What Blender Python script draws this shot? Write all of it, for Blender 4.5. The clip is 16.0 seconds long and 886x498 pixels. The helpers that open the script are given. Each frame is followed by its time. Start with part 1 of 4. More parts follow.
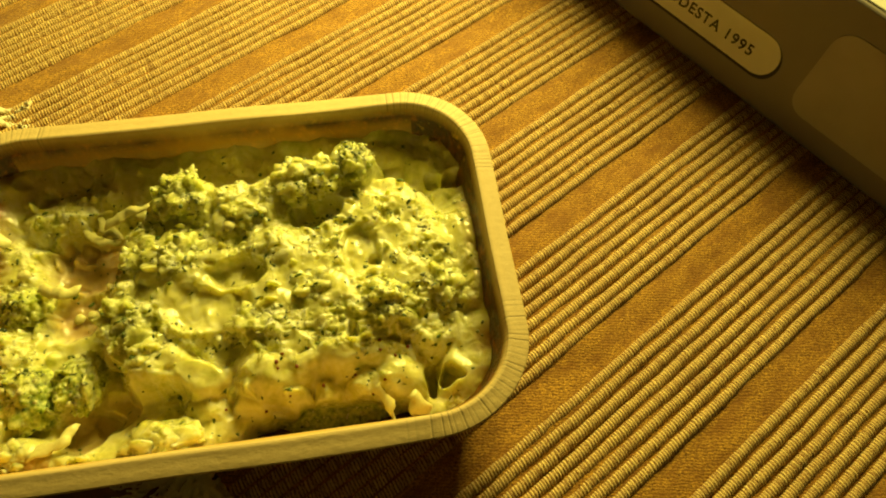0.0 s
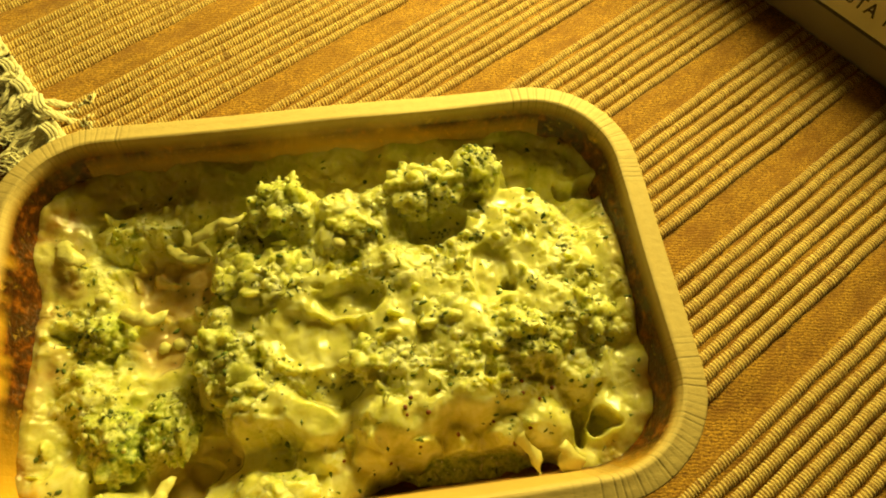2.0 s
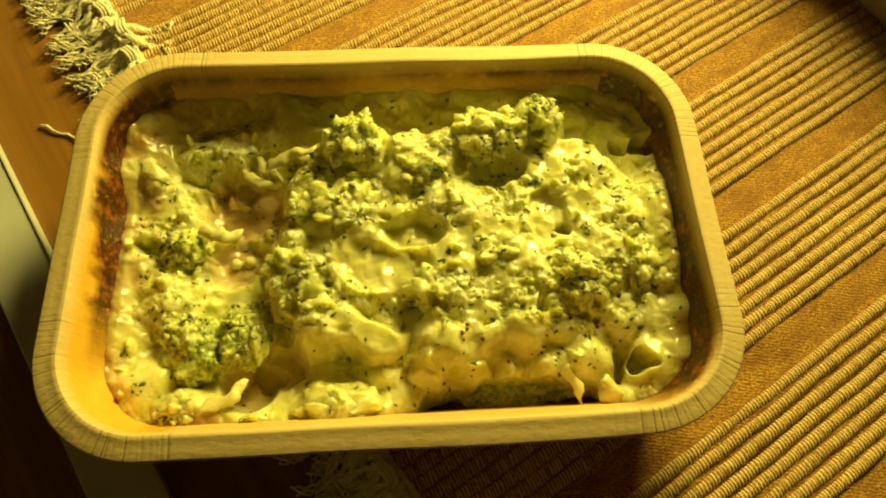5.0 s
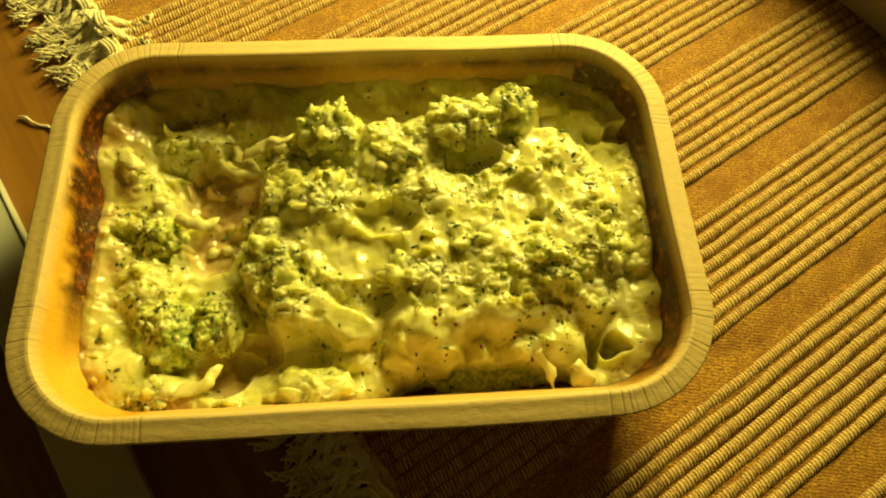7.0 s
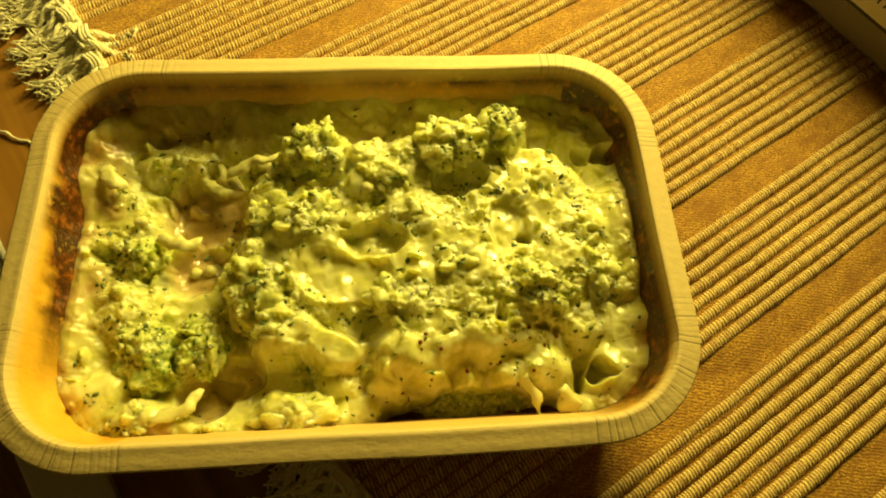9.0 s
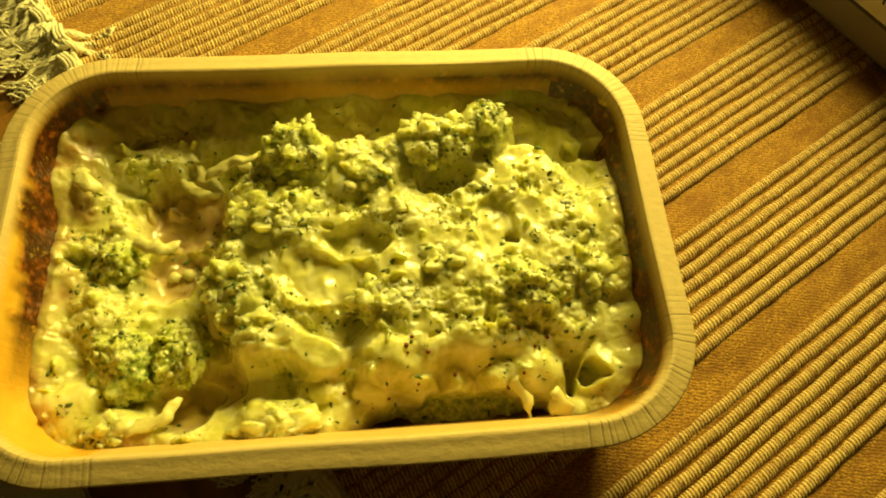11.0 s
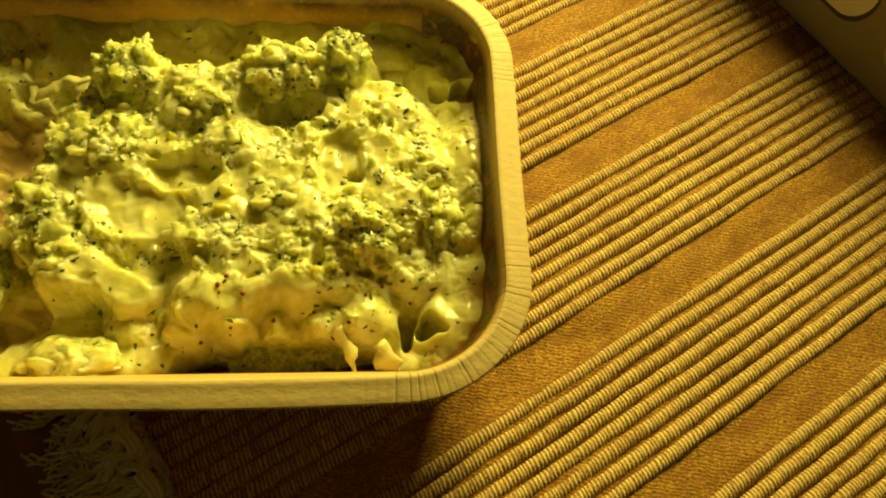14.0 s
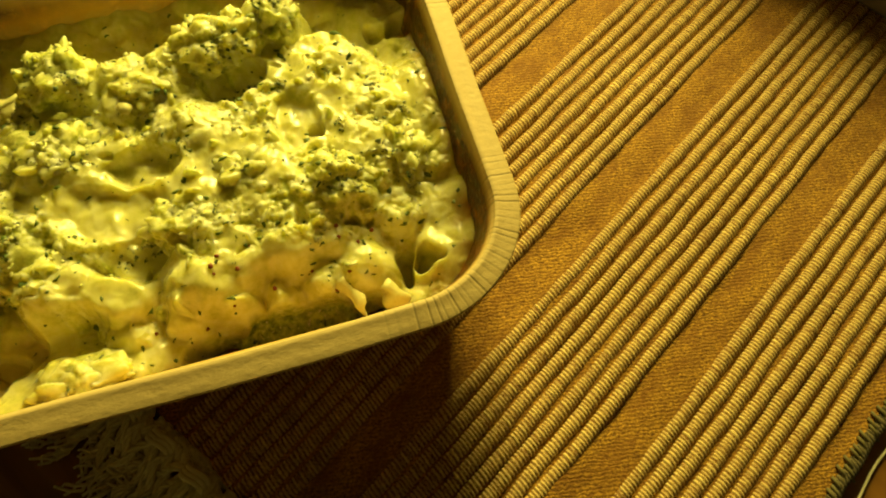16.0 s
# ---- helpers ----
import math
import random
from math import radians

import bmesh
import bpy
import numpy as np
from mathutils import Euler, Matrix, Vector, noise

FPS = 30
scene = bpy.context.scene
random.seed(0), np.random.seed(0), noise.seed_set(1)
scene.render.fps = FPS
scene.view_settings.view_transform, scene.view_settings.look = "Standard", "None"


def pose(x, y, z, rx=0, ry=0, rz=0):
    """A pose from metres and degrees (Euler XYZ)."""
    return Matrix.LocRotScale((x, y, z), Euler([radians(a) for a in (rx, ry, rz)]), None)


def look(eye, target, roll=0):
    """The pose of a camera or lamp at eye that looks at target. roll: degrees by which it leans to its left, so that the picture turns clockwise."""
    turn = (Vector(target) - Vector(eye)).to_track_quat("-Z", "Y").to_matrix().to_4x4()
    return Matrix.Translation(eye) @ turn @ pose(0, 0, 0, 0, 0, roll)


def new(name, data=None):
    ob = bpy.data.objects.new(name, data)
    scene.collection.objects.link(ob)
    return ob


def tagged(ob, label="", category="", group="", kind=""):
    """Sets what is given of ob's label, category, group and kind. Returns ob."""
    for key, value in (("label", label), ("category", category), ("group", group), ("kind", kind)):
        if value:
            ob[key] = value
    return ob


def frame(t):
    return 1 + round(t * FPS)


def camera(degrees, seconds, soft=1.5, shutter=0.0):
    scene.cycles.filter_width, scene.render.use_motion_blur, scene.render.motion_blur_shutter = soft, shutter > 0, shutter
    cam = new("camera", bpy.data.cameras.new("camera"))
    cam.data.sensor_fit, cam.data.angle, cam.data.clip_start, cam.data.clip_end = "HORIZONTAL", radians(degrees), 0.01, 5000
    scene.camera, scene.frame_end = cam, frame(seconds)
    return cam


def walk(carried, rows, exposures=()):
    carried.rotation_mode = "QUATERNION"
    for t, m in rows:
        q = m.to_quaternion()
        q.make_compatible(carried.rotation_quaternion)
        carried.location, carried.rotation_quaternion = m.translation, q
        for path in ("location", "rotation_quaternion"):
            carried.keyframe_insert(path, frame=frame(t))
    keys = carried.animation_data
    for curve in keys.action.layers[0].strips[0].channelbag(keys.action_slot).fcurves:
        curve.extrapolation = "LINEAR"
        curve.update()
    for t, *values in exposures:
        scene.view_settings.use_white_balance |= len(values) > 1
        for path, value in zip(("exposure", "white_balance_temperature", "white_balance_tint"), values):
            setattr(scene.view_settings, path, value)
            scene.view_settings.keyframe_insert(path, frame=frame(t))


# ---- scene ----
cam = camera(66.45, 16.0, 2.0)

PATH = [
    (0, (0.05533, -0.10403, 0.22265), (0.22283, 0.83083, -1.53746), 2.16),
    (0.5, (0.04884, -0.09188, 0.21228), (0.24430, 0.83278, -1.55033), 2.45),
    (1, (0.05148, -0.07570, 0.19441), (0.24883, 0.82937, -1.57813), 2.33),
    (1.5, (0.04128, -0.07241, 0.20647), (0.21955, 0.82875, -1.57007), 1.69),
    (2, (0.02061, -0.07449, 0.19921), (0.15791, 0.82588, -1.58137), 1.30),
    (2.5, (0.01380, -0.08279, 0.20294), (0.11625, 0.75482, -1.61032), 1.36),
    (3, (0.01140, -0.08906, 0.20431), (0.10357, 0.73271, -1.61673), 2.21),
    (3.5, (0.01232, -0.09044, 0.20652), (0.09955, 0.71176, -1.62347), 2.79),
    (4, (0.01008, -0.08494, 0.20716), (0.09769, 0.71704, -1.62291), 2.91),
    (6.5, (0.00241, -0.08574, 0.20788), (0.10066, 0.72073, -1.61967), 4.91),
    (7, (0.01159, -0.09057, 0.20701), (0.11441, 0.72052, -1.61825), 4.15),
    (7.5, (0.01520, -0.08418, 0.20580), (0.13180, 0.72464, -1.61963), 5.11),
    (8, (0.01457, -0.08456, 0.20622), (0.13938, 0.73017, -1.61604), 5.72),
    (8.5, (0.01036, -0.08534, 0.20575), (0.14498, 0.73421, -1.61365), 6.28),
    (9, (0.01289, -0.08490, 0.20746), (0.14740, 0.73631, -1.61120), 6.38),
    (11.5, (0.01579, -0.08239, 0.20045), (0.16850, 0.74732, -1.61291), 6.49),
    (12, (0.01171, -0.08134, 0.20029), (0.15905, 0.74443, -1.61531), 6.88),
    (12.5, (0.03140, -0.09067, 0.19978), (0.19786, 0.73199, -1.61558), 7.79),
    (13, (0.05229, -0.09235, 0.18782), (0.24715, 0.69864, -1.63875), 8.30),
    (13.5, (0.06418, -0.08756, 0.18453), (0.19717, 0.71581, -1.64220), 9.06),
    (14, (0.06198, -0.09032, 0.18406), (0.20362, 0.70443, -1.64578), 9.25),
    (14.5, (0.06171, -0.09796, 0.18570), (0.23923, 0.67645, -1.64972), 12.10),
    (15, (0.04346, -0.09944, 0.18053), (0.41631, 0.59978, -1.65579), 11.46),
    (15.5, (0.04136, -0.09381, 0.18183), (0.40378, 0.59125, -1.66191), 11.77),
    (16, (0.04935, -0.09976, 0.18049), (0.34251, 0.59403, -1.67226), 6.84),
]
walk(cam, [(t, look(eye, target, roll)) for t, eye, target, roll in PATH], [(0.0, -0.11), (2.0, -0.10), (3.0, 0.0), (16.0, 0.0)])

# ---- light: one warm lamp above the back of the table, in a plain room ----
world = bpy.data.worlds.new("room_air")
scene.world = world
world.use_nodes = True
world.node_tree.nodes["Background"].inputs[0].default_value = (1.0, 0.72, 0.40, 1)
world.node_tree.nodes["Background"].inputs[1].default_value = 0.028

bulb = bpy.data.lights.new("lamp_light", "AREA")
bulb.shape, bulb.size, bulb.size_y = "ELLIPSE", 0.16, 0.22
bulb.energy = 4.55
bulb.spread = radians(165)
bulb.color = (1.0, 0.832, 0.192)
new("lamp_light", bulb).matrix_world = look((0.215, 0.388, 0.266), (-0.06, 0.08, 0.0))

# ---- directions of the mat's weave ----
ANGLE = radians(31.0)
U = Vector((math.cos(ANGLE), math.sin(ANGLE), 0))
V = Vector((-math.sin(ANGLE), math.cos(ANGLE), 0))
MAT_TURN = Matrix.Rotation(ANGLE, 4, "Z")


# ---- material helpers ----
def material(name):
    m = bpy.data.materials.new(name)
    m.use_nodes = True
    nt = m.node_tree
    return m, nt, nt.nodes["Principled BSDF"]


def node(nt, kind, **sets):
    n = nt.nodes.new(kind)
    for key, value in sets.items():
        if key in n.inputs:
            n.inputs[key].default_value = value
    return n


def coords(nt, scale=(1, 1, 1), rot=(0, 0, 0)):
    t = nt.nodes.new("ShaderNodeTexCoord")
    m = nt.nodes.new("ShaderNodeMapping")
    m.inputs["Scale"].default_value = scale
    m.inputs["Rotation"].default_value = rot
    nt.links.new(t.outputs["Object"], m.inputs["Vector"])
    return m.outputs["Vector"]


def noise_tex(nt, vec, scale, detail=4.0, rough=0.55, dist=0.0):
    n = node(nt, "ShaderNodeTexNoise", Scale=scale, Detail=detail, Roughness=rough, Distortion=dist)
    nt.links.new(vec, n.inputs["Vector"])
    return n.outputs["Fac"]


def ramp(nt, fac, *stops):
    r = nt.nodes.new("ShaderNodeValToRGB")
    els = r.color_ramp.elements
    while len(els) < len(stops):
        els.new(0.5)
    for e, (p, c) in zip(els, stops):
        e.position = p
        e.color = (*c, 1) if len(c) == 3 else c
    nt.links.new(fac, r.inputs["Fac"])
    return r.outputs["Color"]


def grey(v):
    return (v, v, v)


def mix(nt, fac, a, b, mode="MIX"):
    m = nt.nodes.new("ShaderNodeMix")
    m.data_type, m.blend_type = "RGBA", mode
    for sock, val in ((m.inputs[0], fac), (m.inputs[6], a), (m.inputs[7], b)):
        if isinstance(val, (int, float)):
            sock.default_value = val
        elif isinstance(val, tuple):
            sock.default_value = (*val, 1)
        else:
            nt.links.new(val, sock)
    return m.outputs[2]


def calc(nt, op, a, b=0.0):
    m = nt.nodes.new("ShaderNodeMath")
    m.operation = op
    for sock, val in ((m.inputs[0], a), (m.inputs[1], b)):
        if isinstance(val, (int, float)):
            sock.default_value = val
        else:
            nt.links.new(val, sock)
    return m.outputs[0]


def bump(nt, bsdf, height, strength, distance):
    b = node(nt, "ShaderNodeBump", Strength=strength, Distance=distance)
    nt.links.new(height, b.inputs["Height"])
    nt.links.new(b.outputs["Normal"], bsdf.inputs["Normal"])
    return b


def attribute(nt, name):
    a = nt.nodes.new("ShaderNodeAttribute")
    a.attribute_name = name
    return a.outputs["Fac"]


def island_random(nt):
    return nt.nodes.new("ShaderNodeNewGeometry").outputs["Random Per Island"]


def object_random(nt):
    return nt.nodes.new("ShaderNodeObjectInfo").outputs["Random"]


# ---- materials ----
def make_wood():
    m, nt, b = material("oiled_wood")
    v = coords(nt, (1, 1, 1))
    long = coords(nt, (60, 5, 60), (0, 0, 0))
    grain = noise_tex(nt, long, 1.0, 6, 0.6, 0.8)
    fine = noise_tex(nt, coords(nt, (500, 18, 500)), 1.0, 3)
    blotch = noise_tex(nt, v, 14, 3)
    col = ramp(nt, grain, (0.25, (0.16, 0.066, 0.009)), (0.55, (0.37, 0.170, 0.022)), (0.8, (0.54, 0.265, 0.036)))
    col = mix(nt, calc(nt, "MULTIPLY", fine, 0.5), col, (0.05, 0.02, 0.008))
    col = mix(nt, ramp(nt, blotch, (0.35, grey(0)), (0.7, grey(0.35))), col, (0.26, 0.12, 0.04))
    nt.links.new(col, b.inputs["Base Color"])
    nt.links.new(ramp(nt, grain, (0.2, grey(0.34)), (0.8, grey(0.5))), b.inputs["Roughness"])
    bump(nt, b, fine, 0.15, 0.0004)
    return m


def make_paint(name, colour, rough=0.5, speck=0.04):
    m, nt, b = material(name)
    v = coords(nt)
    n = noise_tex(nt, v, 60, 5)
    f = noise_tex(nt, v, 900, 2)
    dark = tuple(c * 0.88 for c in colour)
    nt.links.new(mix(nt, ramp(nt, n, (0.3, grey(0)), (0.75, grey(1))), colour, dark), b.inputs["Base Color"])
    nt.links.new(ramp(nt, n, (0.2, grey(rough - 0.06)), (0.8, grey(rough + 0.08))), b.inputs["Roughness"])
    bump(nt, b, f, speck, 0.0002)
    return m


def make_yarn(name, light, dark, pitch=0.0):
    """Cord wound with yarn: fine turns across the cord, shade painted dark into the grooves between them. Without a
    pitch the turns come from the mesh.
    """
    m, nt, b = material(name)
    v = coords(nt)
    if pitch:
        w = node(nt, "ShaderNodeTexWave", Scale=0.314 / pitch, Distortion=4.0, Detail=3.0)
        w.inputs["Detail Scale"].default_value = 2.2
        w.wave_type, w.bands_direction = "BANDS", "X"
        nt.links.new(coords(nt, (1, 1, 1), (0, 0, 0.30)), w.inputs["Vector"])
        turn = w.outputs["Fac"]
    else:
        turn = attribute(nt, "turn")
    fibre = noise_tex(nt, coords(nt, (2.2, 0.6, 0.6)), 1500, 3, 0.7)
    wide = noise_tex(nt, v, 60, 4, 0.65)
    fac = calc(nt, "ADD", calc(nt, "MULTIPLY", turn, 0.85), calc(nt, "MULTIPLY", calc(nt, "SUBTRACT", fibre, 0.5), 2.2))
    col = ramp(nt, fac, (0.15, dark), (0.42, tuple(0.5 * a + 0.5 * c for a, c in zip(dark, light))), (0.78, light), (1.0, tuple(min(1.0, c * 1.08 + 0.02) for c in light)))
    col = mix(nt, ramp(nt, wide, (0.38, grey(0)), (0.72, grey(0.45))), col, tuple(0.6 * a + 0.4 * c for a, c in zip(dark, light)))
    col = mix(nt, calc(nt, "MULTIPLY", object_random(nt), 0.15), col, dark)
    nt.links.new(col, b.inputs["Base Color"])
    b.inputs["Roughness"].default_value = 0.85
    b.inputs["Sheen Weight"].default_value = 0.12
    bump(nt, b, calc(nt, "ADD", turn, calc(nt, "MULTIPLY", fibre, 0.8)), 0.7, 0.00026)
    return m


def make_weave():
    """Flat twill between the ribs."""
    m, nt, b = material("flat_twill")
    v = coords(nt)
    w = node(nt, "ShaderNodeTexWave", Scale=300.0, Distortion=6.0, Detail=2.5)
    w.inputs["Detail Scale"].default_value = 2.0
    w.wave_type, w.bands_direction = "BANDS", "X"
    nt.links.new(coords(nt, (1, 1, 1), (0, 0, -0.87)), w.inputs["Vector"])
    n = noise_tex(nt, v, 1300, 3, 0.7)
    wide = noise_tex(nt, coords(nt, (0.6, 1.5, 1)), 110, 6, 0.75)
    fac = calc(nt, "ADD", calc(nt, "MULTIPLY", w.outputs["Fac"], 0.26), calc(nt, "MULTIPLY", ramp(nt, n, (0.38, grey(0)), (0.64, grey(1))), 0.60))
    col = mix(nt, fac, (0.13, 0.045, 0.004), (0.88, 0.470, 0.050))
    col = mix(nt, ramp(nt, wide, (0.42, grey(0)), (0.64, grey(0.8))), col, (0.25, 0.095, 0.009))
    nt.links.new(col, b.inputs["Base Color"])
    b.inputs["Roughness"].default_value = 0.9
    b.inputs["Sheen Weight"].default_value = 0.2
    bump(nt, b, calc(nt, "ADD", calc(nt, "MULTIPLY", w.outputs["Fac"], 0.5), n), 0.6, 0.00028)
    return m


def make_strand():
    m, nt, b = material("cotton_strand")
    v = coords(nt)
    n = noise_tex(nt, v, 900, 3)
    col = mix(nt, n, (0.86, 0.77, 0.50), (0.96, 0.90, 0.64))
    col = mix(nt, calc(nt, "MULTIPLY", island_random(nt), 0.2), col, (0.62, 0.54, 0.36))
    nt.links.new(col, b.inputs["Base Color"])
    b.inputs["Roughness"].default_value = 0.9
    b.inputs["Sheen Weight"].default_value = 0.3
    bump(nt, b, n, 0.6, 0.0003)
    return m


def make_board():
    """Kraft paperboard of the tray, baked-on sauce inside."""
    m, nt, b = material("kraft_paperboard")
    v = coords(nt)
    fib = noise_tex(nt, coords(nt, (1, 1.6, 1)), 380, 4, 0.65)
    wide = noise_tex(nt, v, 40, 4)
    col = mix(nt, fib, (0.66, 0.47, 0.19), (0.83, 0.64, 0.30))
    col = mix(nt, ramp(nt, wide, (0.45, grey(0)), (0.7, grey(0.35))), col, (0.58, 0.42, 0.17))
    # crease lines coloured darker: dirt plus the shade inside the thin folds
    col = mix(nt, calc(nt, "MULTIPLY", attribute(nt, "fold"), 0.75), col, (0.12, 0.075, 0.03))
    stain = attribute(nt, "stain")
    crust = attribute(nt, "crust")
    patch = noise_tex(nt, v, 130, 5, 0.65, 0.6)
    speck = noise_tex(nt, v, 420, 3, 0.6)
    orange = mix(nt, patch, (0.80, 0.38, 0.022), (0.91, 0.57, 0.075))
    burnt = ramp(nt, calc(nt, "ADD", calc(nt, "MULTIPLY", speck, 0.45), calc(nt, "MULTIPLY", patch, 0.55)), (0.42, (0.030, 0.008, 0.0015)), (0.53, (0.11, 0.030, 0.003)), (0.61, (0.31, 0.095, 0.008)), (0.71, (0.62, 0.27, 0.025)))
    col = mix(nt, stain, col, orange)
    smear = calc(nt, "MULTIPLY", attribute(nt, "cream"), ramp(nt, patch, (0.38, grey(0.15)), (0.5, grey(1))))
    col = mix(nt, smear, col, mix(nt, speck, (0.70, 0.56, 0.14), (0.90, 0.80, 0.32)))
    # crust: baked-on sauce, plus shade painted burnt brown beside the front gap
    heavy = calc(nt, "MULTIPLY", crust, ramp(nt, calc(nt, "ADD", calc(nt, "MULTIPLY", patch, 0.7), calc(nt, "MULTIPLY", speck, 0.3)), (0.30, grey(0)), (0.42, grey(1))))
    col = mix(nt, heavy, col, burnt)
    nt.links.new(col, b.inputs["Base Color"])
    rough = mix(nt, calc(nt, "MAXIMUM", stain, crust), grey(0.62), grey(0.28))
    nt.links.new(rough, b.inputs["Roughness"])
    bump(nt, b, calc(nt, "ADD", fib, calc(nt, "MULTIPLY", calc(nt, "MULTIPLY", calc(nt, "MAXIMUM", crust, calc(nt, "MULTIPLY", stain, 0.35)), calc(nt, "ADD", speck, patch)), 4.0)), 0.35, 0.0005)
    return m


def make_sauce():
    """Cream sauce with broccoli worked in; browned where it baked."""
    m, nt, b = material("cream_sauce")
    v = coords(nt)
    grain = attribute(nt, "grain")
    brown = attribute(nt, "brown")
    peach = attribute(nt, "peach")
    big = noise_tex(nt, v, 90, 4, 0.6, 0.4)
    mid = noise_tex(nt, v, 340, 5, 0.68)
    fine = noise_tex(nt, v, 1500, 3, 0.6)
    tone = attribute(nt, "tone")
    speckle = noise_tex(nt, v, 750, 4, 0.6)
    cream = ramp(nt, calc(nt, "ADD", calc(nt, "MULTIPLY", big, 0.7), calc(nt, "MULTIPLY", mid, 0.3)), (0.34, (0.56, 0.55, 0.11)), (0.48, (0.78, 0.73, 0.24)), (0.64, (0.92, 0.88, 0.46)))
    leafy = ramp(nt, calc(nt, "ADD", calc(nt, "ADD", calc(nt, "MULTIPLY", tone, 0.42), calc(nt, "MULTIPLY", mid, 0.28)), calc(nt, "MULTIPLY", speckle, 0.30)), (0.30, (0.22, 0.29, 0.028)), (0.38, (0.50, 0.55, 0.075)), (0.44, (0.74, 0.73, 0.17)), (0.52, (0.90, 0.86, 0.33)), (0.62, (0.97, 0.95, 0.60)))
    gmask = calc(nt, "MULTIPLY", grain, ramp(nt, calc(nt, "ADD", calc(nt, "MULTIPLY", big, 0.6), calc(nt, "MULTIPLY", mid, 0.4)), (0.34, grey(0.35)), (0.54, grey(1.0))))
    col = mix(nt, gmask, cream, leafy)
    # leaf is broccoli green, and painted shade in the gap at the front
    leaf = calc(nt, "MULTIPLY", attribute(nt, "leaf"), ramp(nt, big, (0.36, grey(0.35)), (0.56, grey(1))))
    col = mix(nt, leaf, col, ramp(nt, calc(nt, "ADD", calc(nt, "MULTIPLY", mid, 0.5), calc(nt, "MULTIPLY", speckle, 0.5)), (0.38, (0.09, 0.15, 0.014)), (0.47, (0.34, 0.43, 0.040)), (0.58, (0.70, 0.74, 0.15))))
    dark = calc(nt, "MULTIPLY", ramp(nt, mid, (0.27, grey(1)), (0.37, grey(0))), ramp(nt, grain, (0.0, grey(0.1)), (1.0, grey(0.5))))
    col = mix(nt, dark, col, (0.10, 0.15, 0.02))
    col = mix(nt, calc(nt, "MULTIPLY", peach, 0.85), col, mix(nt, mid, (0.52, 0.33, 0.14), (0.72, 0.52, 0.25)))
    toast = mix(nt, mid, (0.22, 0.07, 0.01), (0.66, 0.36, 0.06))
    bm = calc(nt, "MULTIPLY", brown, ramp(nt, big, (0.35, grey(0.25)), (0.6, grey(1))))
    col = mix(nt, bm, col, toast)
    nt.links.new(col, b.inputs["Base Color"])
    nt.links.new(mix(nt, grain, grey(0.20), ramp(nt, mid, (0.3, grey(0.20)), (0.7, grey(0.42)))), b.inputs["Roughness"])
    b.inputs["Subsurface Weight"].default_value = 1.0
    b.inputs["Coat Weight"].default_value = 0.7
    b.inputs["Coat Roughness"].default_value = 0.10
    b.inputs["Subsurface Radius"].default_value = (1.0, 0.97, 0.4)
    b.inputs["Subsurface Scale"].default_value = 0.0036
    gritty = noise_tex(nt, v, 800, 5, 0.72, 0.5)
    bump(nt, b, calc(nt, "ADD", calc(nt, "MULTIPLY", gritty, calc(nt, "ADD", grain, 0.08)), calc(nt, "MULTIPLY", calc(nt, "MULTIPLY", fine, grain), 0.4)), 0.5, 0.0006)
    wet = node(nt, "ShaderNodeBump", Strength=0.9, Distance=0.0011)
    nt.links.new(calc(nt, "MULTIPLY", noise_tex(nt, v, 560, 3, 0.6, 0.8), calc(nt, "ADD", grain, 0.25)), wet.inputs["Height"])
    nt.links.new(wet.outputs["Normal"], b.inputs["Coat Normal"])
    return m


def make_crumb(name, low, high, creamy):
    m, nt, b = material(name)
    v = coords(nt)
    n = noise_tex(nt, v, 900, 3)
    rnd = island_random(nt)
    col = mix(nt, n, low, high)
    col = mix(nt, ramp(nt, rnd, (0.3, grey(0)), (0.75, grey(creamy))), col, (0.84, 0.78, 0.38))
    nt.links.new(col, b.inputs["Base Color"])
    b.inputs["Roughness"].default_value = 0.36
    b.inputs["Subsurface Weight"].default_value = 0.15
    b.inputs["Subsurface Radius"].default_value = (1.0, 0.8, 0.25)
    b.inputs["Subsurface Scale"].default_value = 0.0015
    bump(nt, b, n, 0.5, 0.0004)
    return m


WOOD = make_wood()
WALL_PAINT = make_paint("wall_paint", (0.64, 0.60, 0.50), 0.8)
FLOOR_WOOD = make_paint("floor_lacquer", (0.16, 0.085, 0.04), 0.5)
WHITE = make_paint("white_lacquer", (0.66, 0.66, 0.58), 0.35)
BOX_GREY = make_paint("grey_carton", (0.27, 0.225, 0.190), 0.5)
BOX_PALE = make_paint("pale_carton_print", (0.45, 0.385, 0.32), 0.5)
BOX_CREAM = make_paint("cream_carton_print", (0.84, 0.80, 0.68), 0.45)
BOX_INK = make_paint("dark_carton_print", (0.025, 0.022, 0.025), 0.5)
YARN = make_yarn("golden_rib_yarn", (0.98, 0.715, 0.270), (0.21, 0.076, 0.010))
WEAVE = make_weave()
STRAND = make_strand()
EDGE_YARN = make_paint("faded_green_yarn", (0.20, 0.17, 0.075), 0.9, 0.3)
DARK_YARN = make_yarn("dark_selvage_yarn", (0.22, 0.17, 0.075), (0.03, 0.022, 0.012), 0.00112)
BOARD = make_board()
SAUCE = make_sauce()
CRUMB = make_crumb("creamed_broccoli_crumb", (0.42, 0.46, 0.07), (0.70, 0.68, 0.22), 0.7)
DARK_BUD = make_crumb("dark_broccoli_bud", (0.03, 0.06, 0.02), (0.17, 0.22, 0.05), 0.6)
HERB = make_crumb("dried_herb", (0.045, 0.085, 0.012), (0.15, 0.21, 0.03), 0.0)
PEPPER = make_paint("red_pepper_flake", (0.22, 0.035, 0.008), 0.4)
